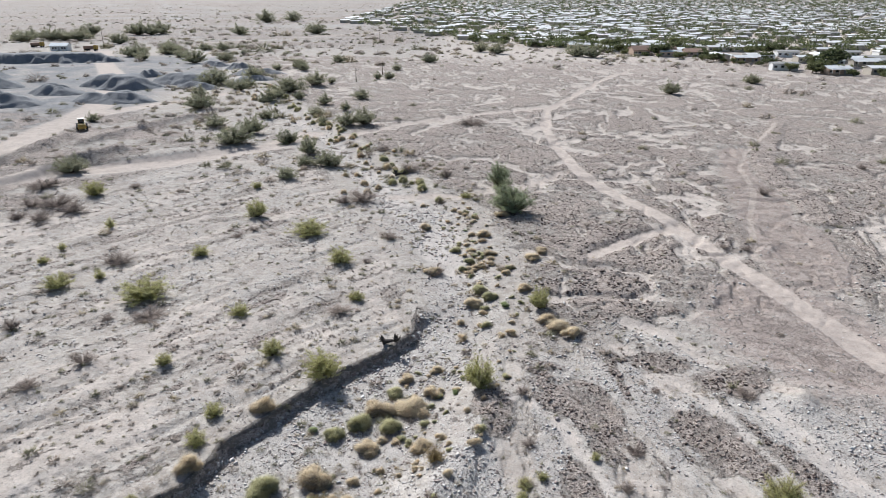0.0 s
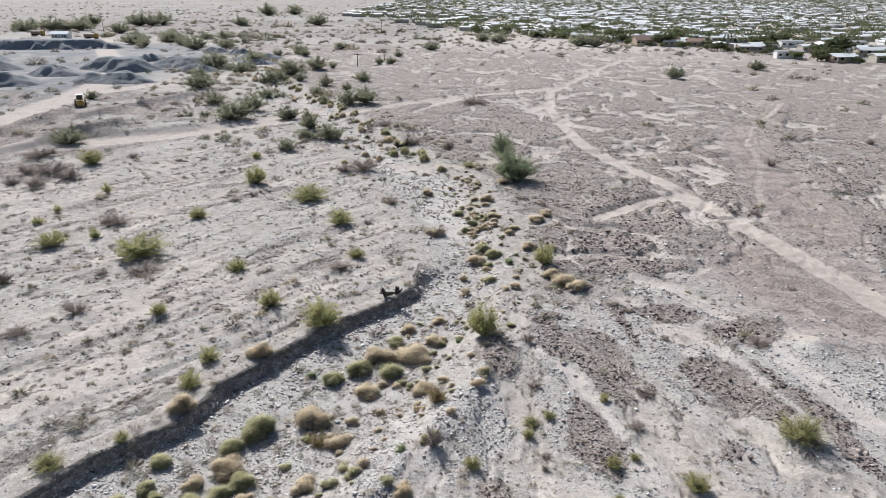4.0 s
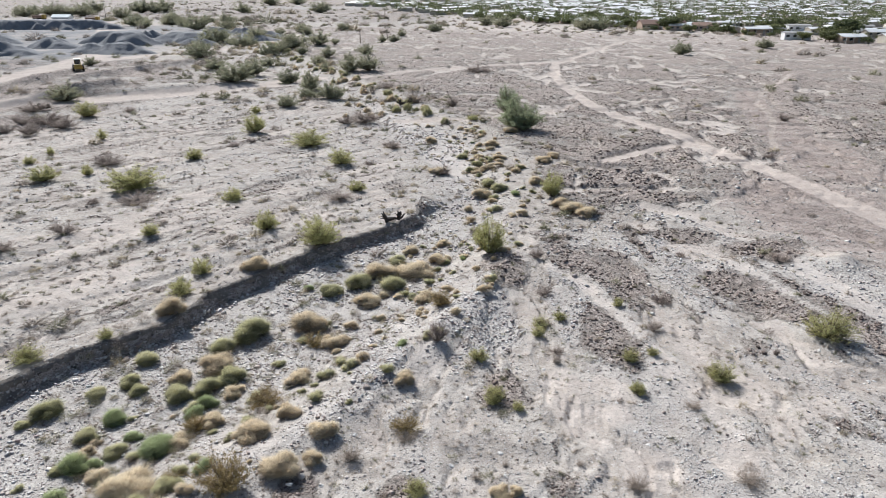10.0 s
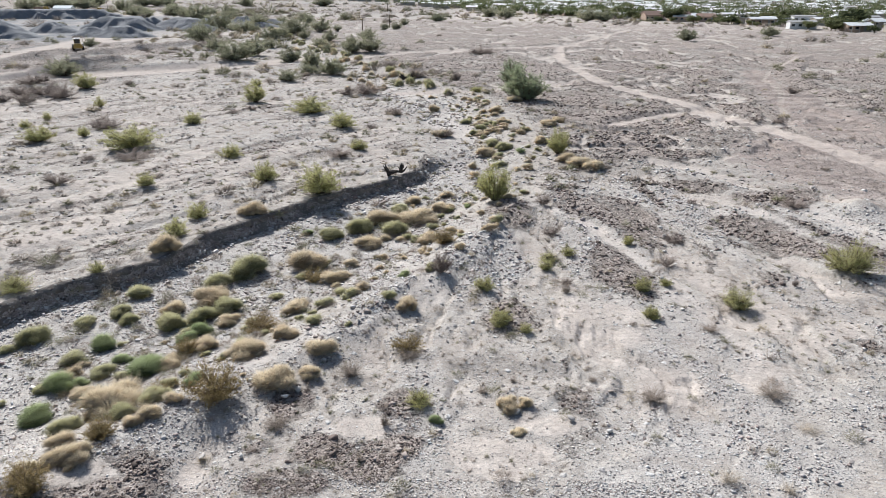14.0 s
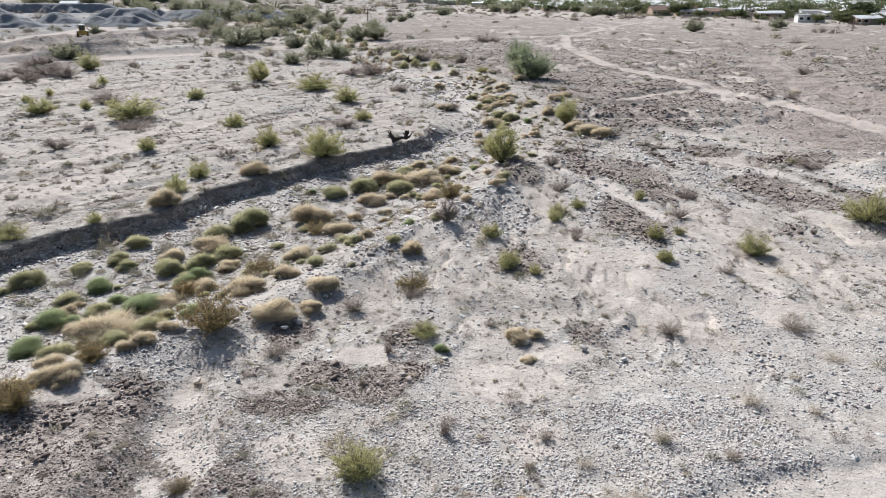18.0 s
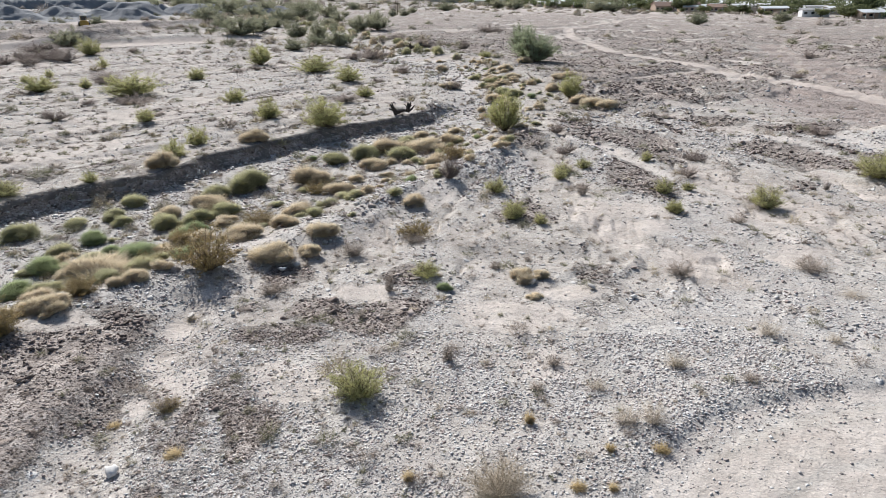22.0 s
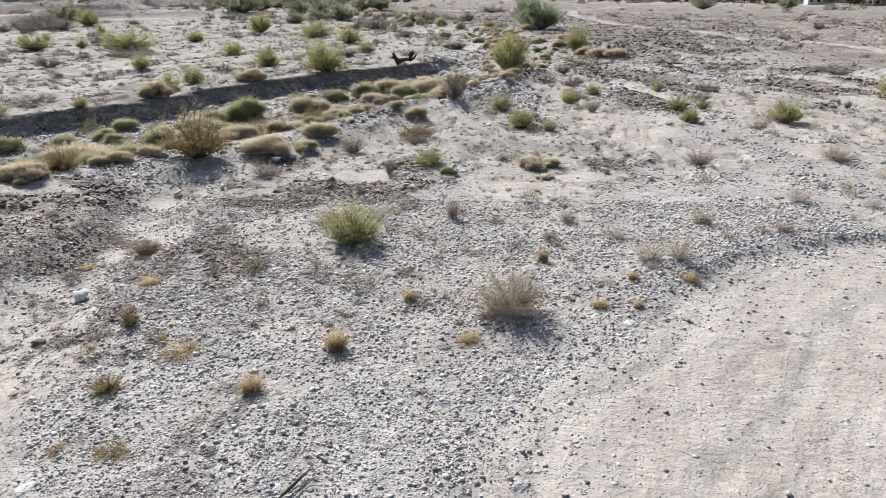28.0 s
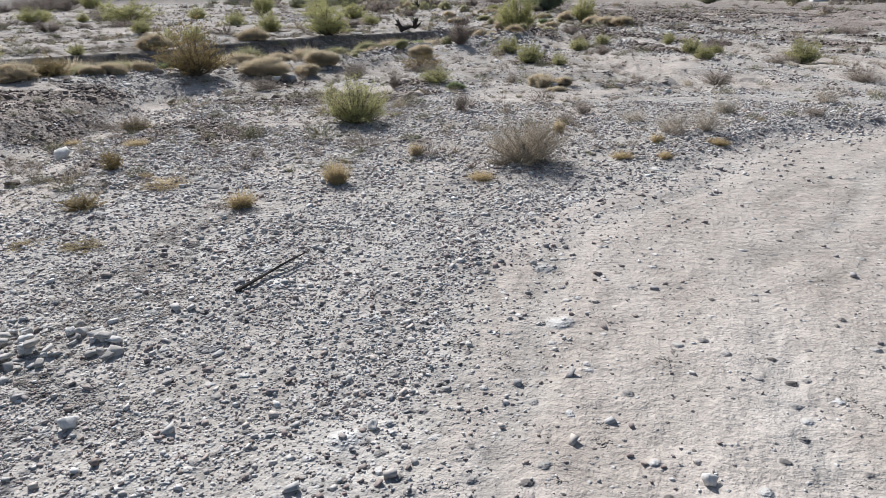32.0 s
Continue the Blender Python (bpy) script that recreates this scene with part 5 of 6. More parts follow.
def scatter_scrub():
    """Low scrub, too many to count, over the plain, the wash and the far flats."""
    n = 32000
    dist = 9 * (2200 / 9) ** (rng.random(n) ** 0.8)
    a = np.radians(rng.uniform(-38, 38, n))
    x, y = dist * np.sin(a), dist * np.cos(a)
    z, sand, dark, cob, grey = field(x, y)
    clump = fbm(x / 14, y / 14, 171, 3)
    dl, dr = off(LEFT_BANK, x, y), -off(RIGHT_EDGE, x, y)
    valley = np.exp(-(np.maximum(-np.minimum(dl, dr), 0) / 18) ** 2)
    shelf = (dr < -8) & (y > 55) & (y < 300)
    rate = 0.16 + 0.45 * clump + 0.25 * valley
    rate = np.where(y > 150, rate + 0.08, rate)
    rate = np.where(y > 330, rate + 0.1 + 0.8 * fbm(x / 160, y / 22, 173, 3), rate)
    rate = np.where((np.minimum(dl, dr) > -4) & (y > 50) & (y < 330), 0.3 + 0.3 * clump, rate)
    rate = np.where(shelf, 0.03 + 0.06 * clump, rate) * (1 - 0.75 * np.clip(grey, 0, 1)) * (1 - 0.9 * ((x > -0.7) & (y < 13)))
    rate = np.where((y < 50) & (dr < 1), rate * 0.3, rate)
    rate = np.where((y < 26) & (dr < 1), 0.04, rate)
    rate = np.where((y < 115) & (dl < 0), rate * 0.6, np.where(y < 115, rate * 0.8, rate))
    keep = rng.random(n) < np.clip(rate, 0, 0.9)
    keep &= ~((off(PAD_EDGE, x, y) > -0.3) & (y < 18))
    tracks = np.minimum.reduce([np.abs(off(q, x, y)) for q in (ROAD, CROSS_TRACK, FAR_ROAD, HAUL_ROAD)])
    keep &= tracks > 3.5
    x, y, z, dist, valley = x[keep], y[keep], z[keep], dist[keep], valley[keep]
    width = np.clip(0.3 + 0.0062 * dist, 0.2, 2.6) * rng.lognormal(0, 0.45, len(x))
    width = np.where(dist > 110, width * np.where(valley > 0.3, 1.45, 1.2), width)
    kinds = np.where((valley > 0.85) & (y > 50), 0.35 + 0.4 * rng.random(len(x)), rng.random(len(x)))
    for name, mat, lo, hi, label in (("grey_scrub", M_DEAD, 0.0, 0.45, "scattered low grey scrub"), ("straw_scrub", M_STRAWSCRUB, 0.45, 0.62, "scattered straw-coloured scrub"),
                                     ("green_scrub", M_SCRUB, 0.62, 1.0, "scattered olive-green scrub over the flats")):
        s = (kinds >= lo) & (kinds < hi)
        c, w = np.stack([x[s], y[s], z[s]], 1), width[s]
        far = np.hypot(c[:, 0], c[:, 1]) > 42
        idx = np.repeat(np.flatnonzero(~far), 170)
        o = outward(len(idx), 0, 88) * rng.uniform(0.35, 0.9, (len(idx), 1)) * np.array([0.55, 0.55, 0.45])
        tip = o * 1.15 + rng.normal(0, 0.09, (len(idx), 3)) + np.array([0, 0, 0.06])
        near_part = spikes(c[idx] + o * w[idx, None] * 0.62, c[idx] + tip * w[idx, None], w[idx] * 0.0045)
        idx = np.repeat(np.flatnonzero(far), 74)
        o = outward(len(idx), 0, 92) * np.array([0.5, 0.5, 0.42])
        root = c[idx] + o * w[idx, None] * rng.uniform(0.1, 0.6, (len(idx), 1))
        v, f = joined(near_part, spikes(root, c[idx] + o * w[idx, None] * rng.uniform(0.7, 1.05, (len(idx), 1)) + rng.normal(0, 0.05, (len(idx), 3)) * w[idx, None], w[idx] * 0.013))
        tagged(new(name, mesh_from(name, v, f, mat)), label, "scrub", kind="stuff")


scatter_scrub()


def tiny_tufts():
    """Knee-low wisps of dead grass and seedlings between the stones."""
    n = 9000
    dist = 11 * (125 / 11) ** (rng.random(n) ** 0.9)
    a = np.radians(rng.uniform(-38, 38, n))
    x, y = dist * np.sin(a), dist * np.cos(a) - 2
    z, sand, dark, cob, grey = field(x, y)
    out = np.maximum(*tracks_at(x, y)) + smooth_flat(x, y) + (off(PAD_EDGE, x, y) > -0.3) * (y < 20)
    keep = rng.random(n) < np.clip(0.4 + 1.3 * fbm(x / 5, y / 5, 191, 3), 0.02, 0.9) * np.clip(1 - out, 0, 1)
    x, y, z, dist = x[keep], y[keep], z[keep], dist[keep]
    w = (0.10 + 0.0042 * dist) * rng.lognormal(0, 0.35, len(x))
    kind = rng.random(len(x))
    for mat, lo, hi, label in ((M_DEAD, 0, 0.6, "tiny grey dead tufts between stones"), (M_SCRUB, 0.6, 0.85, "tiny olive seedlings between stones"), (M_PALE, 0.85, 1, "tiny pale dry tufts between stones")):
        s = (kind >= lo) & (kind < hi)
        c, k = np.stack([x[s], y[s], z[s]], 1), np.repeat(np.arange(int(s.sum())), 34)
        p = c[k] + rng.normal(0, 0.12, (len(k), 3)) * np.array([1, 1, 0]) * w[s][k, None]
        q = p + outward(len(k), 0, 78) * w[s][k, None] * rng.uniform(0.4, 0.9, (len(k), 1))
        tagged(new("tufts", mesh_from("tufts", *spikes(p, q, w[s][k] * 0.012), mat)), label, "tufts", kind="stuff")


tiny_tufts()


# ---------------------------------------------------------------- single stones and wood
def rock_mesh(i, mat):
    me = mesh_from("stone", ROCKS[i], ROCK_FACES, mat)
    bm = bmesh.new()
    bm.from_mesh(me)
    bmesh.ops.subdivide_edges(bm, edges=bm.edges[:], cuts=1, smooth=0.0)
    for v in bm.verts:
        v.co += Vector(noise.noise_vector(v.co * 4 + Vector((i, 0, 0)))) * 0.06
    bm.to_mesh(me)
    bm.free()
    return me


PALE_ROCKS = [rock_mesh(i, M_PALESTONE) for i in range(6)]
BROWN_ROCKS = [rock_mesh(i, M_DARKSTONE) for i in range(6, 10)]
GREY_ROCKS = [rock_mesh(i, M_STONE) for i in range(12)]


def lone_stone(x, y, size, meshes, label, group="", lift=0.1, name="stone"):
    ob = tagged(new(name, meshes[int(rng.integers(0, len(meshes)))]), label, "stone", group)
    ob.matrix_basis = Matrix.Translation((x, y, ground_height(x, y) + size * lift)) @ Matrix.Rotation(rng.uniform(0, 6.28), 4, "Z") @ Matrix.Diagonal((size, size, size, 1))
    return ob


for i in range(72):
    a, q = rng.uniform(0, 6.28), rng.random() ** 0.6
    lone_stone(-3.75 + 0.75 * q * math.cos(a), 3.62 + 0.38 * q * math.sin(a), rng.uniform(0.08, 0.19), PALE_ROCKS,
               "pale rounded stone heaped beside the gravel", "heap of pale stones", rng.uniform(0.05, 0.45 * (1 - q) + 0.1))
for x, y, size in ((-7.12, 8.53, 0.33), (-5.4, 16.8, 0.3), (-10.6, 13, 0.3), (5.9, 21.1, 0.28), (24.4, 48.2, 0.7), (25.3, 47.4, 0.6), (23.6, 49.0, 0.5), (6.5, 52.1, 0.6), (15.4, 35.6, 0.4), (9.9, 25.4, 0.3)):
    lone_stone(x, y, size, BROWN_ROCKS, "dark brown boulder on the stony slope", "dark boulders")
for x, y, size in ((-7.2, 10.05, 0.42), (-8.35, 17.2, 0.36), (0.87, 2.36, 0.13), (-6.4, 20.4, 0.45), (-6.0, 20.9, 0.4), (4.1, 19.2, 0.4), (5.3, 18.6, 0.3), (13.0, 37.9, 0.7), (2.2, 19.6, 0.35), (-1.0, 2.8, 0.12), (-2.9, 2.75, 0.16), (-7.0, 17.0, 0.3)):
    lone_stone(x, y, size, PALE_ROCKS, "pale flat boulder lying on gravel", "pale boulders", 0.24)


def near_cobbles():
    """The cobbles beside the landing spot, each a stone of its own."""
    count = 0
    while count < 280:
        x, y = rng.uniform(-4.6, 0.6), rng.uniform(1.6, 7.5)
        if off(PAD_EDGE, np.array([x]), np.array([y]))[0] > 0.15:
            continue
        size = float(np.clip(rng.lognormal(-3.05, 0.4), 0.03, 0.15))
        ob = new("stone", GREY_ROCKS[int(rng.integers(0, 12))])
        ob.parent = ground
        ob.matrix_basis = Matrix.Translation((x, y, ground_height(x, y) + size * 0.12)) @ Matrix.Rotation(rng.uniform(0, 6.28), 4, "Z") @ Matrix.Diagonal((size, size, size, 1))
        count += 1


near_cobbles()


def bough(points, thick, sides=7):
    """A tapering bent bough along points, as a bmesh."""
    bm = bmesh.new()
    rings = []
    pts = [Vector(p) for p in points]
    for i, p in enumerate(pts):
        d = (pts[min(i + 1, len(pts) - 1)] - pts[max(i - 1, 0)]).normalized()
        s = d.orthogonal().normalized()
        u = d.cross(s)
        w = thick * (1 - 0.8 * i / (len(pts) - 1))
        rings.append([bm.verts.new(p + (s * math.cos(k * 6.283 / sides) + u * math.sin(k * 6.283 / sides)) * w * rng.uniform(0.8, 1.2)) for k in range(sides)])
    for a, b in zip(rings, rings[1:]):
        for k in range(sides):
            bm.faces.new((a[k], a[(k + 1) % sides], b[(k + 1) % sides], b[k]))
    bm.faces.new(rings[0][::-1])
    bm.faces.new(rings[-1])
    return bm


M_DARKWOOD = painted("dark_dead_wood", (0.06, 0.05, 0.045), 0.95, 0, 0.5, 4)
stick = thing("fallen_branch", "dark weathered branch lying across the gravel", "branch", at=Matrix.Translation((0, 0, ground_height(-2.2, 5.0) + 0.02)))
part("bough", bough([(-2.44, 4.6, 0.02), (-2.33, 4.8, 0.03), (-2.24, 5.05, 0.025), (-2.1, 5.28, 0.05), (-2.0, 5.52, 0.03)], 0.02), M_DARKWOOD, stick)
part("twig", bough([(-2.24, 5.02, 0.03), (-2.16, 5.1, 0.06), (-2.05, 5.32, 0.06), (-1.98, 5.4, 0.09)], 0.014), M_DARKWOOD, stick)


def stump_thing(x, y, size):
    ob = thing("uprooted_stump", "black uprooted tree stump on the bank edge", "stump", at=Matrix.Translation((x, y, ground_height(x, y))) @ Matrix.Diagonal((size, size, size, 1)))
    part("bole", bough([(-0.5, 0, 0.12), (-0.2, 0.05, 0.22), (0.15, 0, 0.3), (0.5, 0.05, 0.22)], 0.2), M_DARKWOOD, ob)
    for i in range(17):
        a, e = rng.uniform(-1.4, 1.4) + (math.pi if i % 2 else 0), rng.uniform(0.1, 1.2)
        base = Vector((0.35 * (-1 if i % 2 else 1), 0, 0.25))
        d = Vector((math.cos(a) * math.cos(e), math.sin(a) * math.cos(e), math.sin(e)))
        q = base + d * 0.32
        tip = q + (d + Vector(rng.normal(0, 0.5, 3))).normalized() * 0.3
        tip.z = max(tip.z, 0.02)
        part("root", bough([base, q, tip], 0.1, 5), M_DARKWOOD, ob)


stump_thing(-4.9, 53.0, 1.3)
stump_thing(-7.6, 112.0, 1.6)
stump_thing(-64.5, 104.5, 1.4)


# ---------------------------------------------------------------- quarry
M_PILE = Nodes("grey_crushed_gravel", 0.95)
M_PILE.colour(M_PILE.mix(0.5, M_PILE.ramp(M_PILE.noise(0.35, 5, 0.65), [(0.3, (0.14, 0.147, 0.16)), (0.7, (0.27, 0.275, 0.285))]), M_PILE.ramp(M_PILE.noise(4, 4, 0.7), [(0.3, (0.13, 0.135, 0.145)), (0.7, (0.29, 0.29, 0.30))])))
M_PILE.bump(M_PILE.noise(2.5, 4, 0.7), 0.8, 0.25)
M_PILE = M_PILE.mat


def gravel_pile(x, y, w, d, h, flat, label="dark grey heap of crushed gravel"):
    """A heap tipped load by load: overlapping cones with slumped, creased flanks."""
    r = np.random.default_rng(int(abs(x * 7 + y)))
    gx, gy = np.meshgrid(np.linspace(-0.62, 0.62, 64) * w, np.linspace(-0.62, 0.62, 48) * d, indexing="ij")
    wx, wy = gx + 0.06 * w * fbm(gx / 4, gy / 4 + x, 211, 3), gy + 0.06 * w * fbm(gx / 4 + y, gy / 4, 213, 3)
    top = np.full(gx.shape, -1.0)
    for k in range(5):
        cx, cy = r.uniform(-0.22, 0.22) * w, r.uniform(-0.16, 0.16) * d
        rw, rd = w * r.uniform(0.26, 0.36), d * r.uniform(0.30, 0.40)
        hh = h * r.uniform(0.75, 1.05)
        top = np.maximum(top, hh * (1 - np.hypot((wx - cx) / rw, (wy - cy) / rd)) / (1 - 0.6 * flat))
    top = np.minimum(top, h * (1 + 0.05 * fbm(gx / 3, gy / 3, 217, 2))) + 0.12 * fbm(gx / 1.6, gy / 1.6 + y, 219, 3)
    z = np.maximum(top, -0.9) + field(x + gx, y + gy)[0] - 0.15
    n, k = gx.shape
    i, j = np.meshgrid(np.arange(n - 1), np.arange(k - 1), indexing="ij")
    f = np.stack([i * k + j, (i + 1) * k + j, (i + 1) * k + j + 1, i * k + j + 1], -1).reshape(-1, 4)
    tagged(new("mound", mesh_from("mound", np.stack([x + gx, y + gy, z], -1).reshape(-1, 3), f, M_PILE, True)), label, "gravel heap", "gravel heaps")


for x, y, w, d, h, flat in ((-186, 306, 84, 30, 5.0, 0.9), (-104, 216, 34, 20, 5.0, 0.5), (-86, 228, 28, 18, 4.0, 0.4), (-117, 201, 20, 14, 3.8, 0.2), (-121, 178, 34, 18, 4.4, 0.4),
                            (-92, 186, 26, 14, 3.4, 0.35), (-107, 244, 13, 10, 3.6, 0.05), (-142, 214, 40, 16, 4.0, 0.4), (-143, 188, 24, 15, 4.0, 0.3), (-168, 236, 30, 18, 4.2, 0.5),
                            (-98, 292, 16, 10, 2.6, 0.2), (-84, 280, 13, 9, 3.0, 0.1), (-72, 258, 22, 12, 2.4, 0.3), (-78, 214, 17, 12, 2.8, 0.2), (-66, 236, 18, 10, 2.2, 0.3)):
    gravel_pile(x, y, w, d, 0.8 * h, flat)


def slab(bm, x0, x1, y0, y1, z0, z1, bevel=0.0):
    m = Matrix.Translation(((x0 + x1) / 2, (y0 + y1) / 2, (z0 + z1) / 2)) @ Matrix.Diagonal((x1 - x0, y1 - y0, z1 - z0, 1))
    made = bmesh.ops.create_cube(bm, size=1, matrix=m)
    if bevel:
        edges = list({e for v in made["verts"] for e in v.link_edges})
        bmesh.ops.bevel(bm, geom=edges, offset=bevel, segments=2, affect="EDGES")
    return bm


def box(x0, x1, y0, y1, z0, z1, bevel=0.0):
    return slab(bmesh.new(), x0, x1, y0, y1, z0, z1, bevel)


def gable(w, d, z0, rise, over=0.4, thick=0.15):
    """A gabled roof with its ridge along x, with thickness."""
    bm = bmesh.new()
    x, y = w / 2 + over, d / 2 + over
    low = z0 - over * rise / (d / 2)
    a = [bm.verts.new(p) for p in ((-x, -y, low), (-x, 0, z0 + rise), (-x, y, low), (-x, y, low - thick), (-x, 0, z0 + rise - thick), (-x, -y, low - thick))]
    b = [bm.verts.new((-v.co.x, v.co.y, v.co.z)) for v in a]
    for i in range(6):
        bm.faces.new((a[i], a[(i + 1) % 6], b[(i + 1) % 6], b[i]))
    bm.faces.new((a[0], a[5], a[4], a[1]))
    bm.faces.new((a[1], a[4], a[3], a[2]))
    bm.faces.new((b[1], b[4], b[5], b[0]))
    bm.faces.new((b[2], b[3], b[4], b[1]))
    bmesh.ops.recalc_face_normals(bm, faces=bm.faces[:])
    return bm


def gabled_wall(w, d, h, rise):
    bm = bmesh.new()
    x, y = w / 2, d / 2
    a = [bm.verts.new(p) for p in ((-x, -y, -0.5), (-x, -y, h), (-x, 0, h + rise - 0.2), (-x, y, h), (-x, y, -0.5))]
    b = [bm.verts.new((-v.co.x, v.co.y, v.co.z)) for v in a]
    for i in range(5):
        bm.faces.new((a[i], a[(i + 1) % 5], b[(i + 1) % 5], b[i]))
    bm.faces.new(a[::-1])
    bm.faces.new(b)
    bmesh.ops.recalc_face_normals(bm, faces=bm.faces[:])
    return bm


M_YELLOW = painted("loader_yellow_paint", (0.42, 0.28, 0.07), 0.6, 0, 0.7, 1.2)
M_BLACK = painted("black_rubber", (0.025, 0.025, 0.027), 0.85, 0, 0.4, 5)
M_STEEL = painted("worn_steel", (0.30, 0.29, 0.28), 0.5, 0.6, 0.5, 3)
M_GLASS = Nodes("dark_window_glass", 0.08)
M_GLASS.bsdf.inputs["Specular IOR Level"].default_value = 0.6
M_GLASS = M_GLASS.colour((0.03, 0.035, 0.04)).mat
M_WHITE = painted("white_metal_roof", (0.78, 0.78, 0.77), 0.5, 0, 0.35, 0.25)
# cream taken darker, so the carports' shade sits in the wall colour
M_CREAM = painted("shaded_cream_siding", (0.46, 0.42, 0.36), 0.7, 0, 0.3, 0.5)
M_GREYROOF = painted("grey_shingle_roof", (0.40, 0.39, 0.38), 0.8, 0, 0.4, 0.6)
M_TAN = painted("tan_stucco_wall", (0.50, 0.38, 0.30), 0.85, 0, 0.3, 0.6)
M_TILE = painted("brown_tile_roof", (0.30, 0.20, 0.155), 0.8, 0, 0.45, 0.8)
M_WOODPOLE = painted("weathered_pole_wood", (0.13, 0.095, 0.07), 0.9, 0, 0.5, 3)


def wheel(parent, x, y, z, radius, width):
    bm = bmesh.new()
    bmesh.ops.create_cone(bm, cap_ends=True, segments=24, radius1=radius, radius2=radius, depth=width, matrix=Matrix.Translation((x, y, z)) @ Matrix.Rotation(math.pi / 2, 4, "Y"))
    bmesh.ops.bevel(bm, geom=[e for e in bm.edges if e.calc_face_angle(0) > 1], offset=radius * 0.13, segments=2, affect="EDGES")
    hub = part("wheel", bm, M_BLACK, parent)
    bm = bmesh.new()
    bmesh.ops.create_cone(bm, cap_ends=True, segments=20, radius1=radius * 0.5, radius2=radius * 0.42, depth=width * 1.06, matrix=Matrix.Translation((x, y, z)) @ Matrix.Rotation(math.pi / 2, 4, "Y"))
    part("rim", bm, M_YELLOW, hub)


def wheel_loader(m):
    ob = thing("wheel_loader", "yellow wheel loader parked on the haul road", "loader", at=m)
    part("rear_body", box(-1.05, 1.05, -3.4, -0.5, 0.9, 2.1, 0.15), M_YELLOW, ob)
    part("counterweight", box(-1.2, 1.2, -3.8, -3.3, 0.7, 1.7, 0.12), M_YELLOW, ob)
    part("front_frame", box(-0.7, 0.7, -0.4, 2.0, 0.8, 1.5, 0.1), M_YELLOW, ob)
    cabin = part("cab", box(-0.8, 0.8, -1.0, 0.5, 2.1, 3.5, 0.08), M_GLASS, ob, "glazed dark cab")
    part("cab_roof", box(-0.95, 0.95, -1.2, 0.7, 3.5, 3.65, 0.05), M_WHITE, cabin)
    for x in (-0.8, 0.8):
        for y in (-1.0, 0.5):
            part("cab_post", box(x - 0.06, x + 0.06, y - 0.06, y + 0.06, 2.1, 3.5), M_YELLOW, cabin)
        part("lift_arm", box(x * 0.8 - 0.12, x * 0.8 + 0.12, 0.6, 3.2, 1.2, 1.6, 0.05), M_YELLOW, ob)
    bm = box(-1.6, 1.6, 3.0, 4.0, 0.35, 0.5)
    slab(bm, -1.6, 1.6, 2.9, 3.05, 0.4, 1.6)
    slab(bm, -1.6, -1.52, 3.0, 3.9, 0.45, 1.4)
    slab(bm, 1.52, 1.6, 3.0, 3.9, 0.45, 1.4)
    part("bucket", bm, M_STEEL, ob)
    part("exhaust", box(0.5, 0.62, -2.2, -2.08, 2.1, 2.9), M_STEEL, ob)
    for x in (-1.25, 1.25):
        wheel(ob, x, -2.2, 0.8, 0.8, 0.62)
        wheel(ob, x, 1.4, 0.8, 0.8, 0.62)
        part("tail_lamp", box(x * 0.75 - 0.1, x * 0.75 + 0.1, -3.86, -3.79, 1.3, 1.45), M_TILE, ob, "red tail lamp")


wheel_loader(Matrix.Translation((-80.0, 145.2, ground_height(-80, 145.2))) @ Matrix.Rotation(0.5, 4, "Z") @ Matrix.Diagonal((0.72, 0.72, 0.66, 1)))


def shed(x, y, turn):
    ob = thing("site_office", "small white site office with a pale blue roof", "building", at=Matrix.Translation((x, y, ground_height(x, y))) @ Matrix.Rotation(turn, 4, "Z"))
    part("wall", gabled_wall(9, 5, 2.8, 1.2), M_WHITE, ob)
    part("roof", gable(9, 5, 2.9, 1.2), painted("pale_blue_roof", (0.55, 0.62, 0.66), 0.6, 0, 0.3, 0.5), ob)
    part("door", box(-0.5, 0.5, -2.56, -2.49, 0, 2.05), M_GREYROOF, ob)
    for u in (-3, -1.6, 1.8, 3.2):
        w = part("window", box(u - 0.5, u + 0.5, -2.57, -2.49, 1.0, 2.0), M_GLASS, ob)
        part("sill", box(u - 0.6, u + 0.6, -2.65, -2.5, 0.9, 1.0), M_WHITE, w)


shed(-209, 374, 0.05)


def trailer(x, y):
    ob = thing("dump_trailer", "dark dump trailer standing in the quarry yard", "trailer", at=Matrix.Translation((x, y, ground_height(x, y))))
    part("bed", box(-3.2, 2.2, -1.2, 1.2, 1.1, 2.6, 0.08), M_TILE, ob)
    part("cab", box(2.3, 4.0, -1.15, 1.15, 0.8, 3.0, 0.15), M_YELLOW, ob)
    part("chassis", box(-3.2, 4.0, -0.5, 0.5, 0.7, 1.1), M_BLACK, ob)
    for u in (-2.4, -1.2, 3.0):
        for v in (-1.1, 1.1):
            bm = bmesh.new()
            bmesh.ops.create_cone(bm, cap_ends=True, segments=16, radius1=0.5, radius2=0.5, depth=0.35, matrix=Matrix.Translation((u, v, 0.5)) @ Matrix.Rotation(math.pi / 2, 4, "X"))
            part("wheel", bm, M_BLACK, ob)


trailer(-192, 372)
trailer(-236, 398)


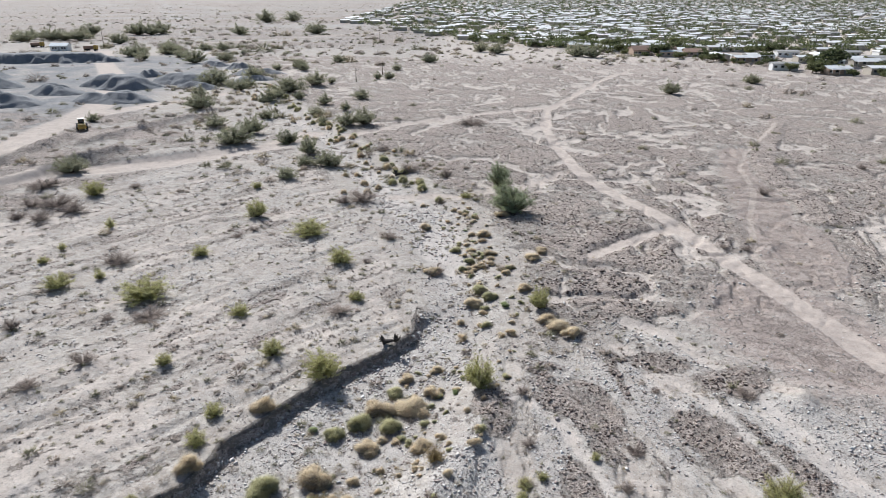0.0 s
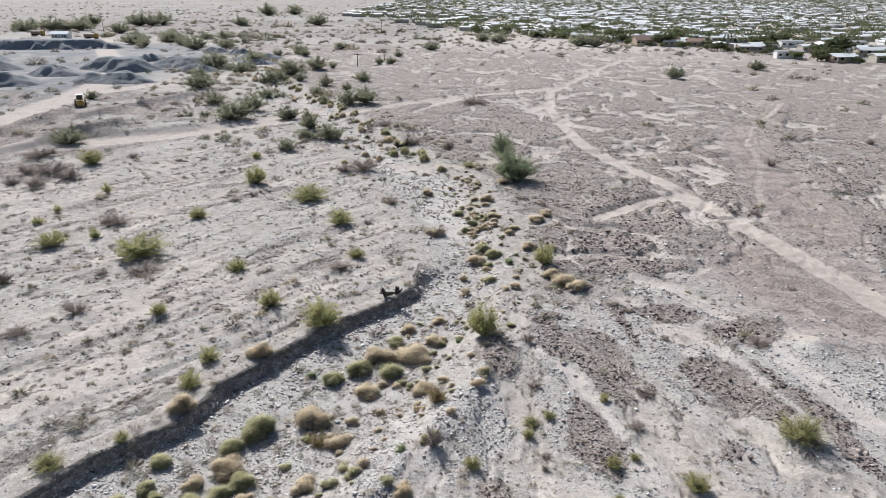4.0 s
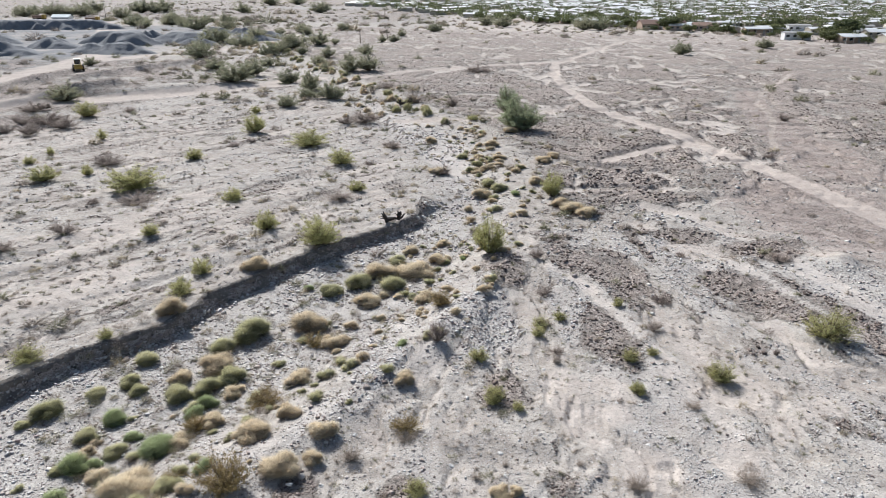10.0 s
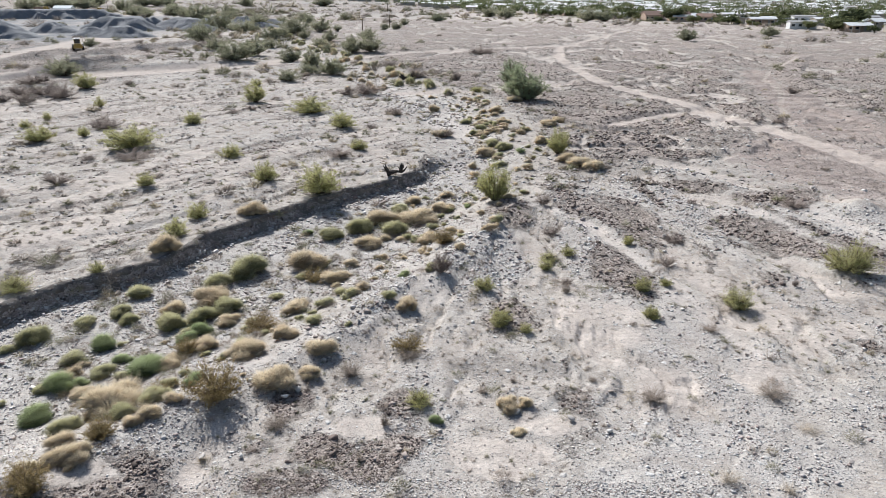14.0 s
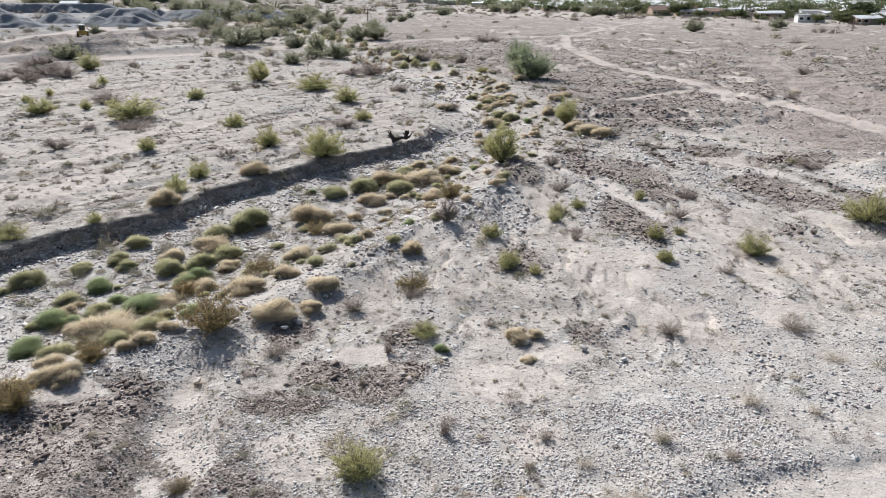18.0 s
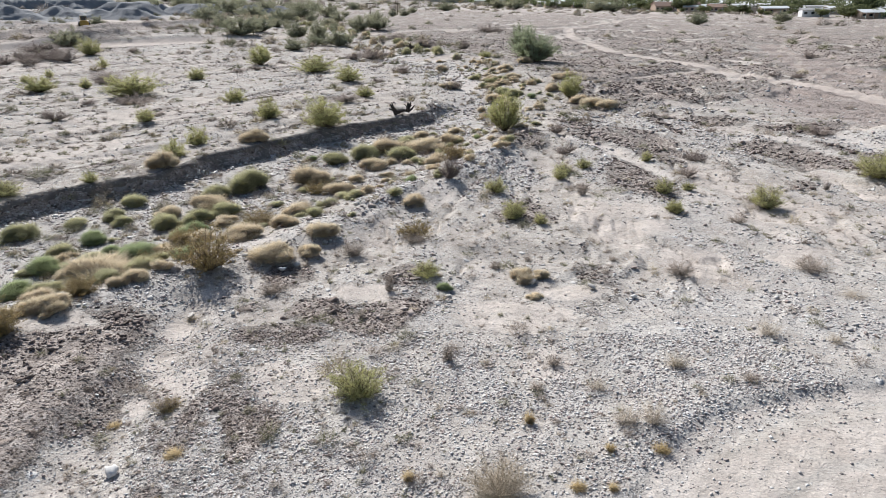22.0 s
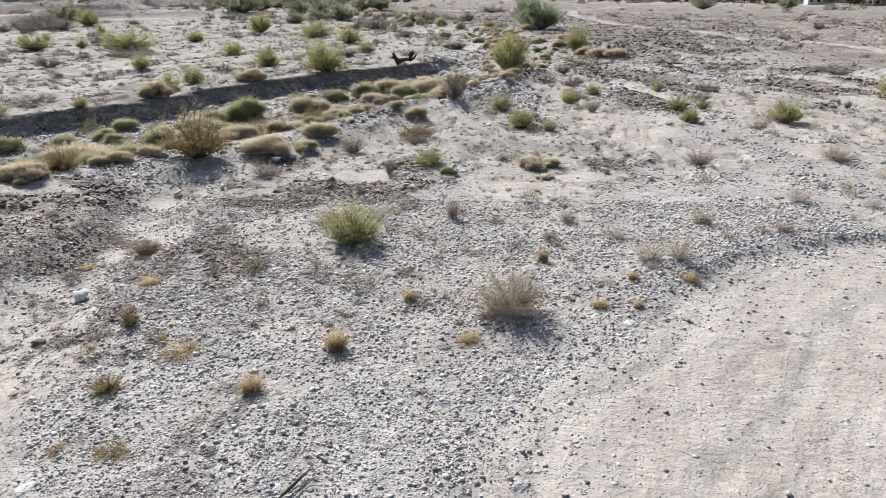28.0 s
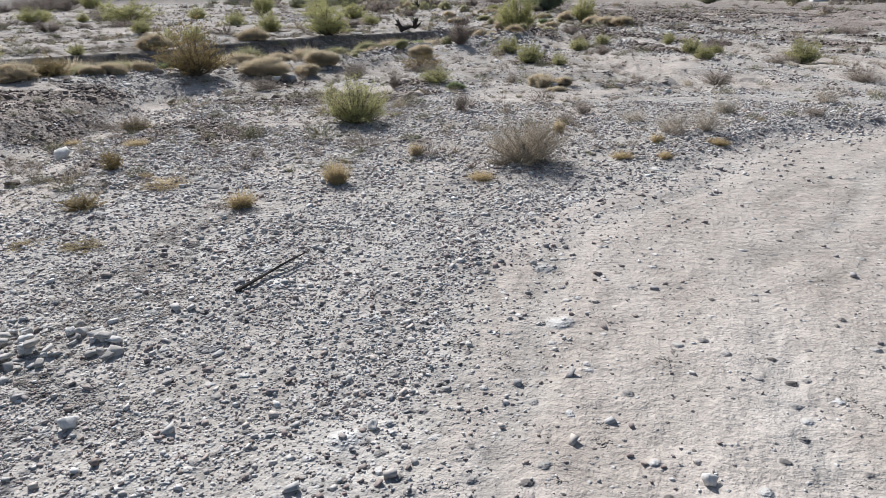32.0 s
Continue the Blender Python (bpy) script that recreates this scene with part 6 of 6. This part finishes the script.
def power_pole(x, y, h=9.5):
    ob = thing("power_pole", "weathered wooden power pole", "pole", "power poles", at=Matrix.Translation((x, y, ground_height(x, y))))
    part("post", bough([(0, 0, -0.3), (0, 0, h * 0.5), (0, 0, h)], 0.19, 10), M_WOODPOLE, ob)
    part("crossarm", box(-1.2, 1.2, -0.08, 0.08, h - 1.0, h - 0.82), M_WOODPOLE, ob)
    for u in (-1.05, 0.0, 1.05):
        part("insulator", bough([(u, 0, h - 0.82), (u, 0, h - 0.6)], 0.06, 8), M_GLASS, ob)


for x, y, h in ((-31, 240, 5.0), (-24, 268, 5.2), (-40, 436, 9.0), (-216, 436, 10.5)):
    power_pole(x, y, h)


# ---------------------------------------------------------------- the town
FRONT = [(-114, 760), (18, 470), (87, 400), (107, 382), (143, 348), (155, 300), (178, 278), (300, 205), (700, 150), (2600, 150)]


def front_line(x):
    for (ax, ay), (bx, by) in zip(FRONT, FRONT[1:]):
        if ax <= x <= bx:
            return ay + (by - ay) * (x - ax) / (bx - ax)
    return 1e9


def home(x, y, w, d, h, rise, wall, roof, label, turn=0.0, carport=True):
    ob = thing("mobile_home" if w > 10 else "house", label, "house", "houses of the town", at=Matrix.Translation((x, y, ground_height(x, y))) @ Matrix.Rotation(turn, 4, "Z"))
    part("wall", gabled_wall(w, d, h, rise), wall, ob)
    part("roof", gable(w, d, h + 0.1, rise), roof, ob)
    part("door", box(w * 0.18, w * 0.18 + 0.95, -d / 2 - 0.05, -d / 2 + 0.02, 0.3, 2.35), M_GREYROOF, ob)
    for u in (-0.38, -0.12, 0.36):
        win = part("window", box(w * u - 0.7, w * u + 0.7, -d / 2 - 0.04, -d / 2 + 0.02, 1.1, 2.1), M_GLASS, ob)
        part("window_frame", box(w * u - 0.8, w * u + 0.8, -d / 2 - 0.03, -d / 2 + 0.03, 1.0, 1.1), M_WHITE, win)
    if carport:
        c = part("carport", box(-w / 2, w / 2 - 2, -d / 2 - 3.0, -d / 2 - 0.4, h - 0.25, h - 0.12), roof, ob)
        for u in (-w / 2 + 0.2, -w / 6, w / 2 - 2.2):
            part("carport_post", box(u - 0.06, u + 0.06, -d / 2 - 2.9, -d / 2 - 2.78, 0, h - 0.25), M_WHITE, c)


def build_town():
    """Rows of white-roofed homes; those past the near rows are joined."""
    near, far = 0, []
    walls = (M_WHITE, M_CREAM, M_CREAM, M_TAN)
    y = 205.0
    while y < 3700:
        x = -130.0 + rng.uniform(0, 9)
        while x < 0.72 * y + 25:
            step_x = rng.uniform(13.5, 20) * (1 + max(y - 900, 0) / 1500)
            px, py = x + rng.uniform(-1, 1), y + rng.uniform(-2.5, 2.5)
            if py > front_line(px) + 4 and rng.random() < (0.62 if px > 60 else 0.36) + 0.25 * grain(px / 60, py / 90, 311):
                w, d = rng.uniform(9.5, 15), rng.uniform(4.3, 6.8)
                if math.hypot(px, py) < 470 and near < 110:
                    roof = M_WHITE if rng.random() < 0.78 else M_GREYROOF
                    home(px, py, w, d, rng.uniform(2.6, 3.1), rng.uniform(0.5, 0.9), walls[int(rng.integers(0, 4))], roof,
                         "white-roofed mobile home with a carport" if roof is M_WHITE else "grey-roofed mobile home in the town", rng.uniform(-0.08, 0.08) + (math.pi / 2 if rng.random() < 0.2 else 0), rng.random() < 0.6)
                    near += 1
                else:
                    far.append((px, py, w, d, rng.uniform(2.7, 3.3), rng.uniform(0.5, 0.9), rng.random()))
            x += step_x
        y += (15.5 if int(y) % 2 else 19.5) * (1 + max(y - 700, 0) / 1100)
    a = np.array(far)
    z = field(a[:, 0], a[:, 1])[0]
    for name, lo, hi, roofmat in (("white_roofs", 0.0, 0.75, M_WHITE), ("grey_roofs", 0.75, 1.0, M_GREYROOF)):
        s = (a[:, 6] >= lo) & (a[:, 6] < hi)
        q, zz = a[s], z[s]
        x0, y0, w, d, h, r = (q[:, i] for i in range(6))
        one = [(-1, -1, 0, 0), (1, -1, 0, 0), (1, 1, 0, 0), (-1, 1, 0, 0), (-1, -1, 1, 0), (1, -1, 1, 0), (1, 1, 1, 0), (-1, 1, 1, 0), (-1, 0, 1, 1), (1, 0, 1, 1)]
        v = np.stack([np.stack([x0 + sx * w / 2, y0 + sy * d / 2, zz - 0.6 + (h + 0.6) * up + r * top], -1) for sx, sy, up, top in one], 1)
        top = np.array([[4, 5, 9, 8], [6, 7, 8, 9]])
        side = np.array([[0, 1, 5, 4], [1, 2, 6, 5], [2, 3, 7, 6], [3, 0, 4, 7]])
        k = (np.arange(len(q)) * 10)[:, None, None]
        tagged(new(name, mesh_from(name, v.reshape(-1, 3), (top[None] + k).reshape(-1, 4), roofmat)), "far rows of pale roofs in the town", "roofs", kind="stuff")
        tagged(new("far_walls", mesh_from("far_walls", v.reshape(-1, 3), (side[None] + k).reshape(-1, 4), M_CREAM)), "far rows of pale house walls", "walls", kind="stuff")


build_town()
home(112, 390, 9.8, 9, 3.0, 2.0, M_TAN, M_TILE, "tan stucco house with a brown tile roof", 0.1, False)
home(126, 386, 9.6, 10, 3.0, 2.2, M_TAN, M_TILE, "tan stucco house with a brown tile roof", 0.0, False)
home(140, 384, 9, 9, 2.8, 1.4, M_TAN, M_TILE, "tan stucco house with a brown tile roof", -0.1, False)


def town_trees():
    kinds = [small_tree(M_TOWNLEAF, 1300, 0.045, 0.5, 0.25, 10) for _ in range(4)]
    made = 0
    while made < 170:
        x, y = rng.uniform(20, 330), rng.uniform(240, 520)
        if y < front_line(x) - 3 or x > 0.72 * y or y > front_line(x) + 140:
            continue
        s = rng.lognormal(1.75, 0.35)
        plant("garden_tree", kinds[made % 4], "green garden tree among the mobile homes", "tree", "garden trees", x, y, s * rng.uniform(0.9, 1.3), s * 0.8)
        made += 1
    for i in range(13):
        x = 96 + i * 7.6 + rng.uniform(-3, 3)
        s = rng.uniform(3.5, 7.0)
        plant("garden_tree", kinds[i % 4], "green garden tree along the edge of the town", "tree", "garden trees", x, front_line(x) + rng.uniform(-2, 5), s * rng.uniform(0.9, 1.4), s * 0.75)
    n = 5000
    y = 400 * (3900 / 400) ** rng.random(n)
    x = rng.uniform(-0.15, 0.74, n) * y + rng.uniform(-40, 40, n)
    s = np.array([b > front_line(a) - 10 and a < 0.75 * b for a, b in zip(x, y)])
    x, y = x[s], y[s]
    z = field(x, y)[0]
    size = rng.uniform(3.5, 8.0, len(x)) * (1 + np.maximum(y - 900, 0) / 2200)
    per = 34
    i = np.repeat(np.arange(len(x)), per)
    o = outward(len(i), 0, 110) * rng.uniform(0.4, 1, (len(i), 1)) * np.array([0.55, 0.55, 0.4]) + np.array([0, 0, 0.45])
    c = np.stack([x, y, z], 1)[i] + o * size[i, None]
    tagged(new("far_trees", mesh_from("far_trees", *leaves(c, size[i] * 0.11), M_TOWNLEAF)), "far dark green trees between the homes", "trees", kind="stuff")


town_trees()
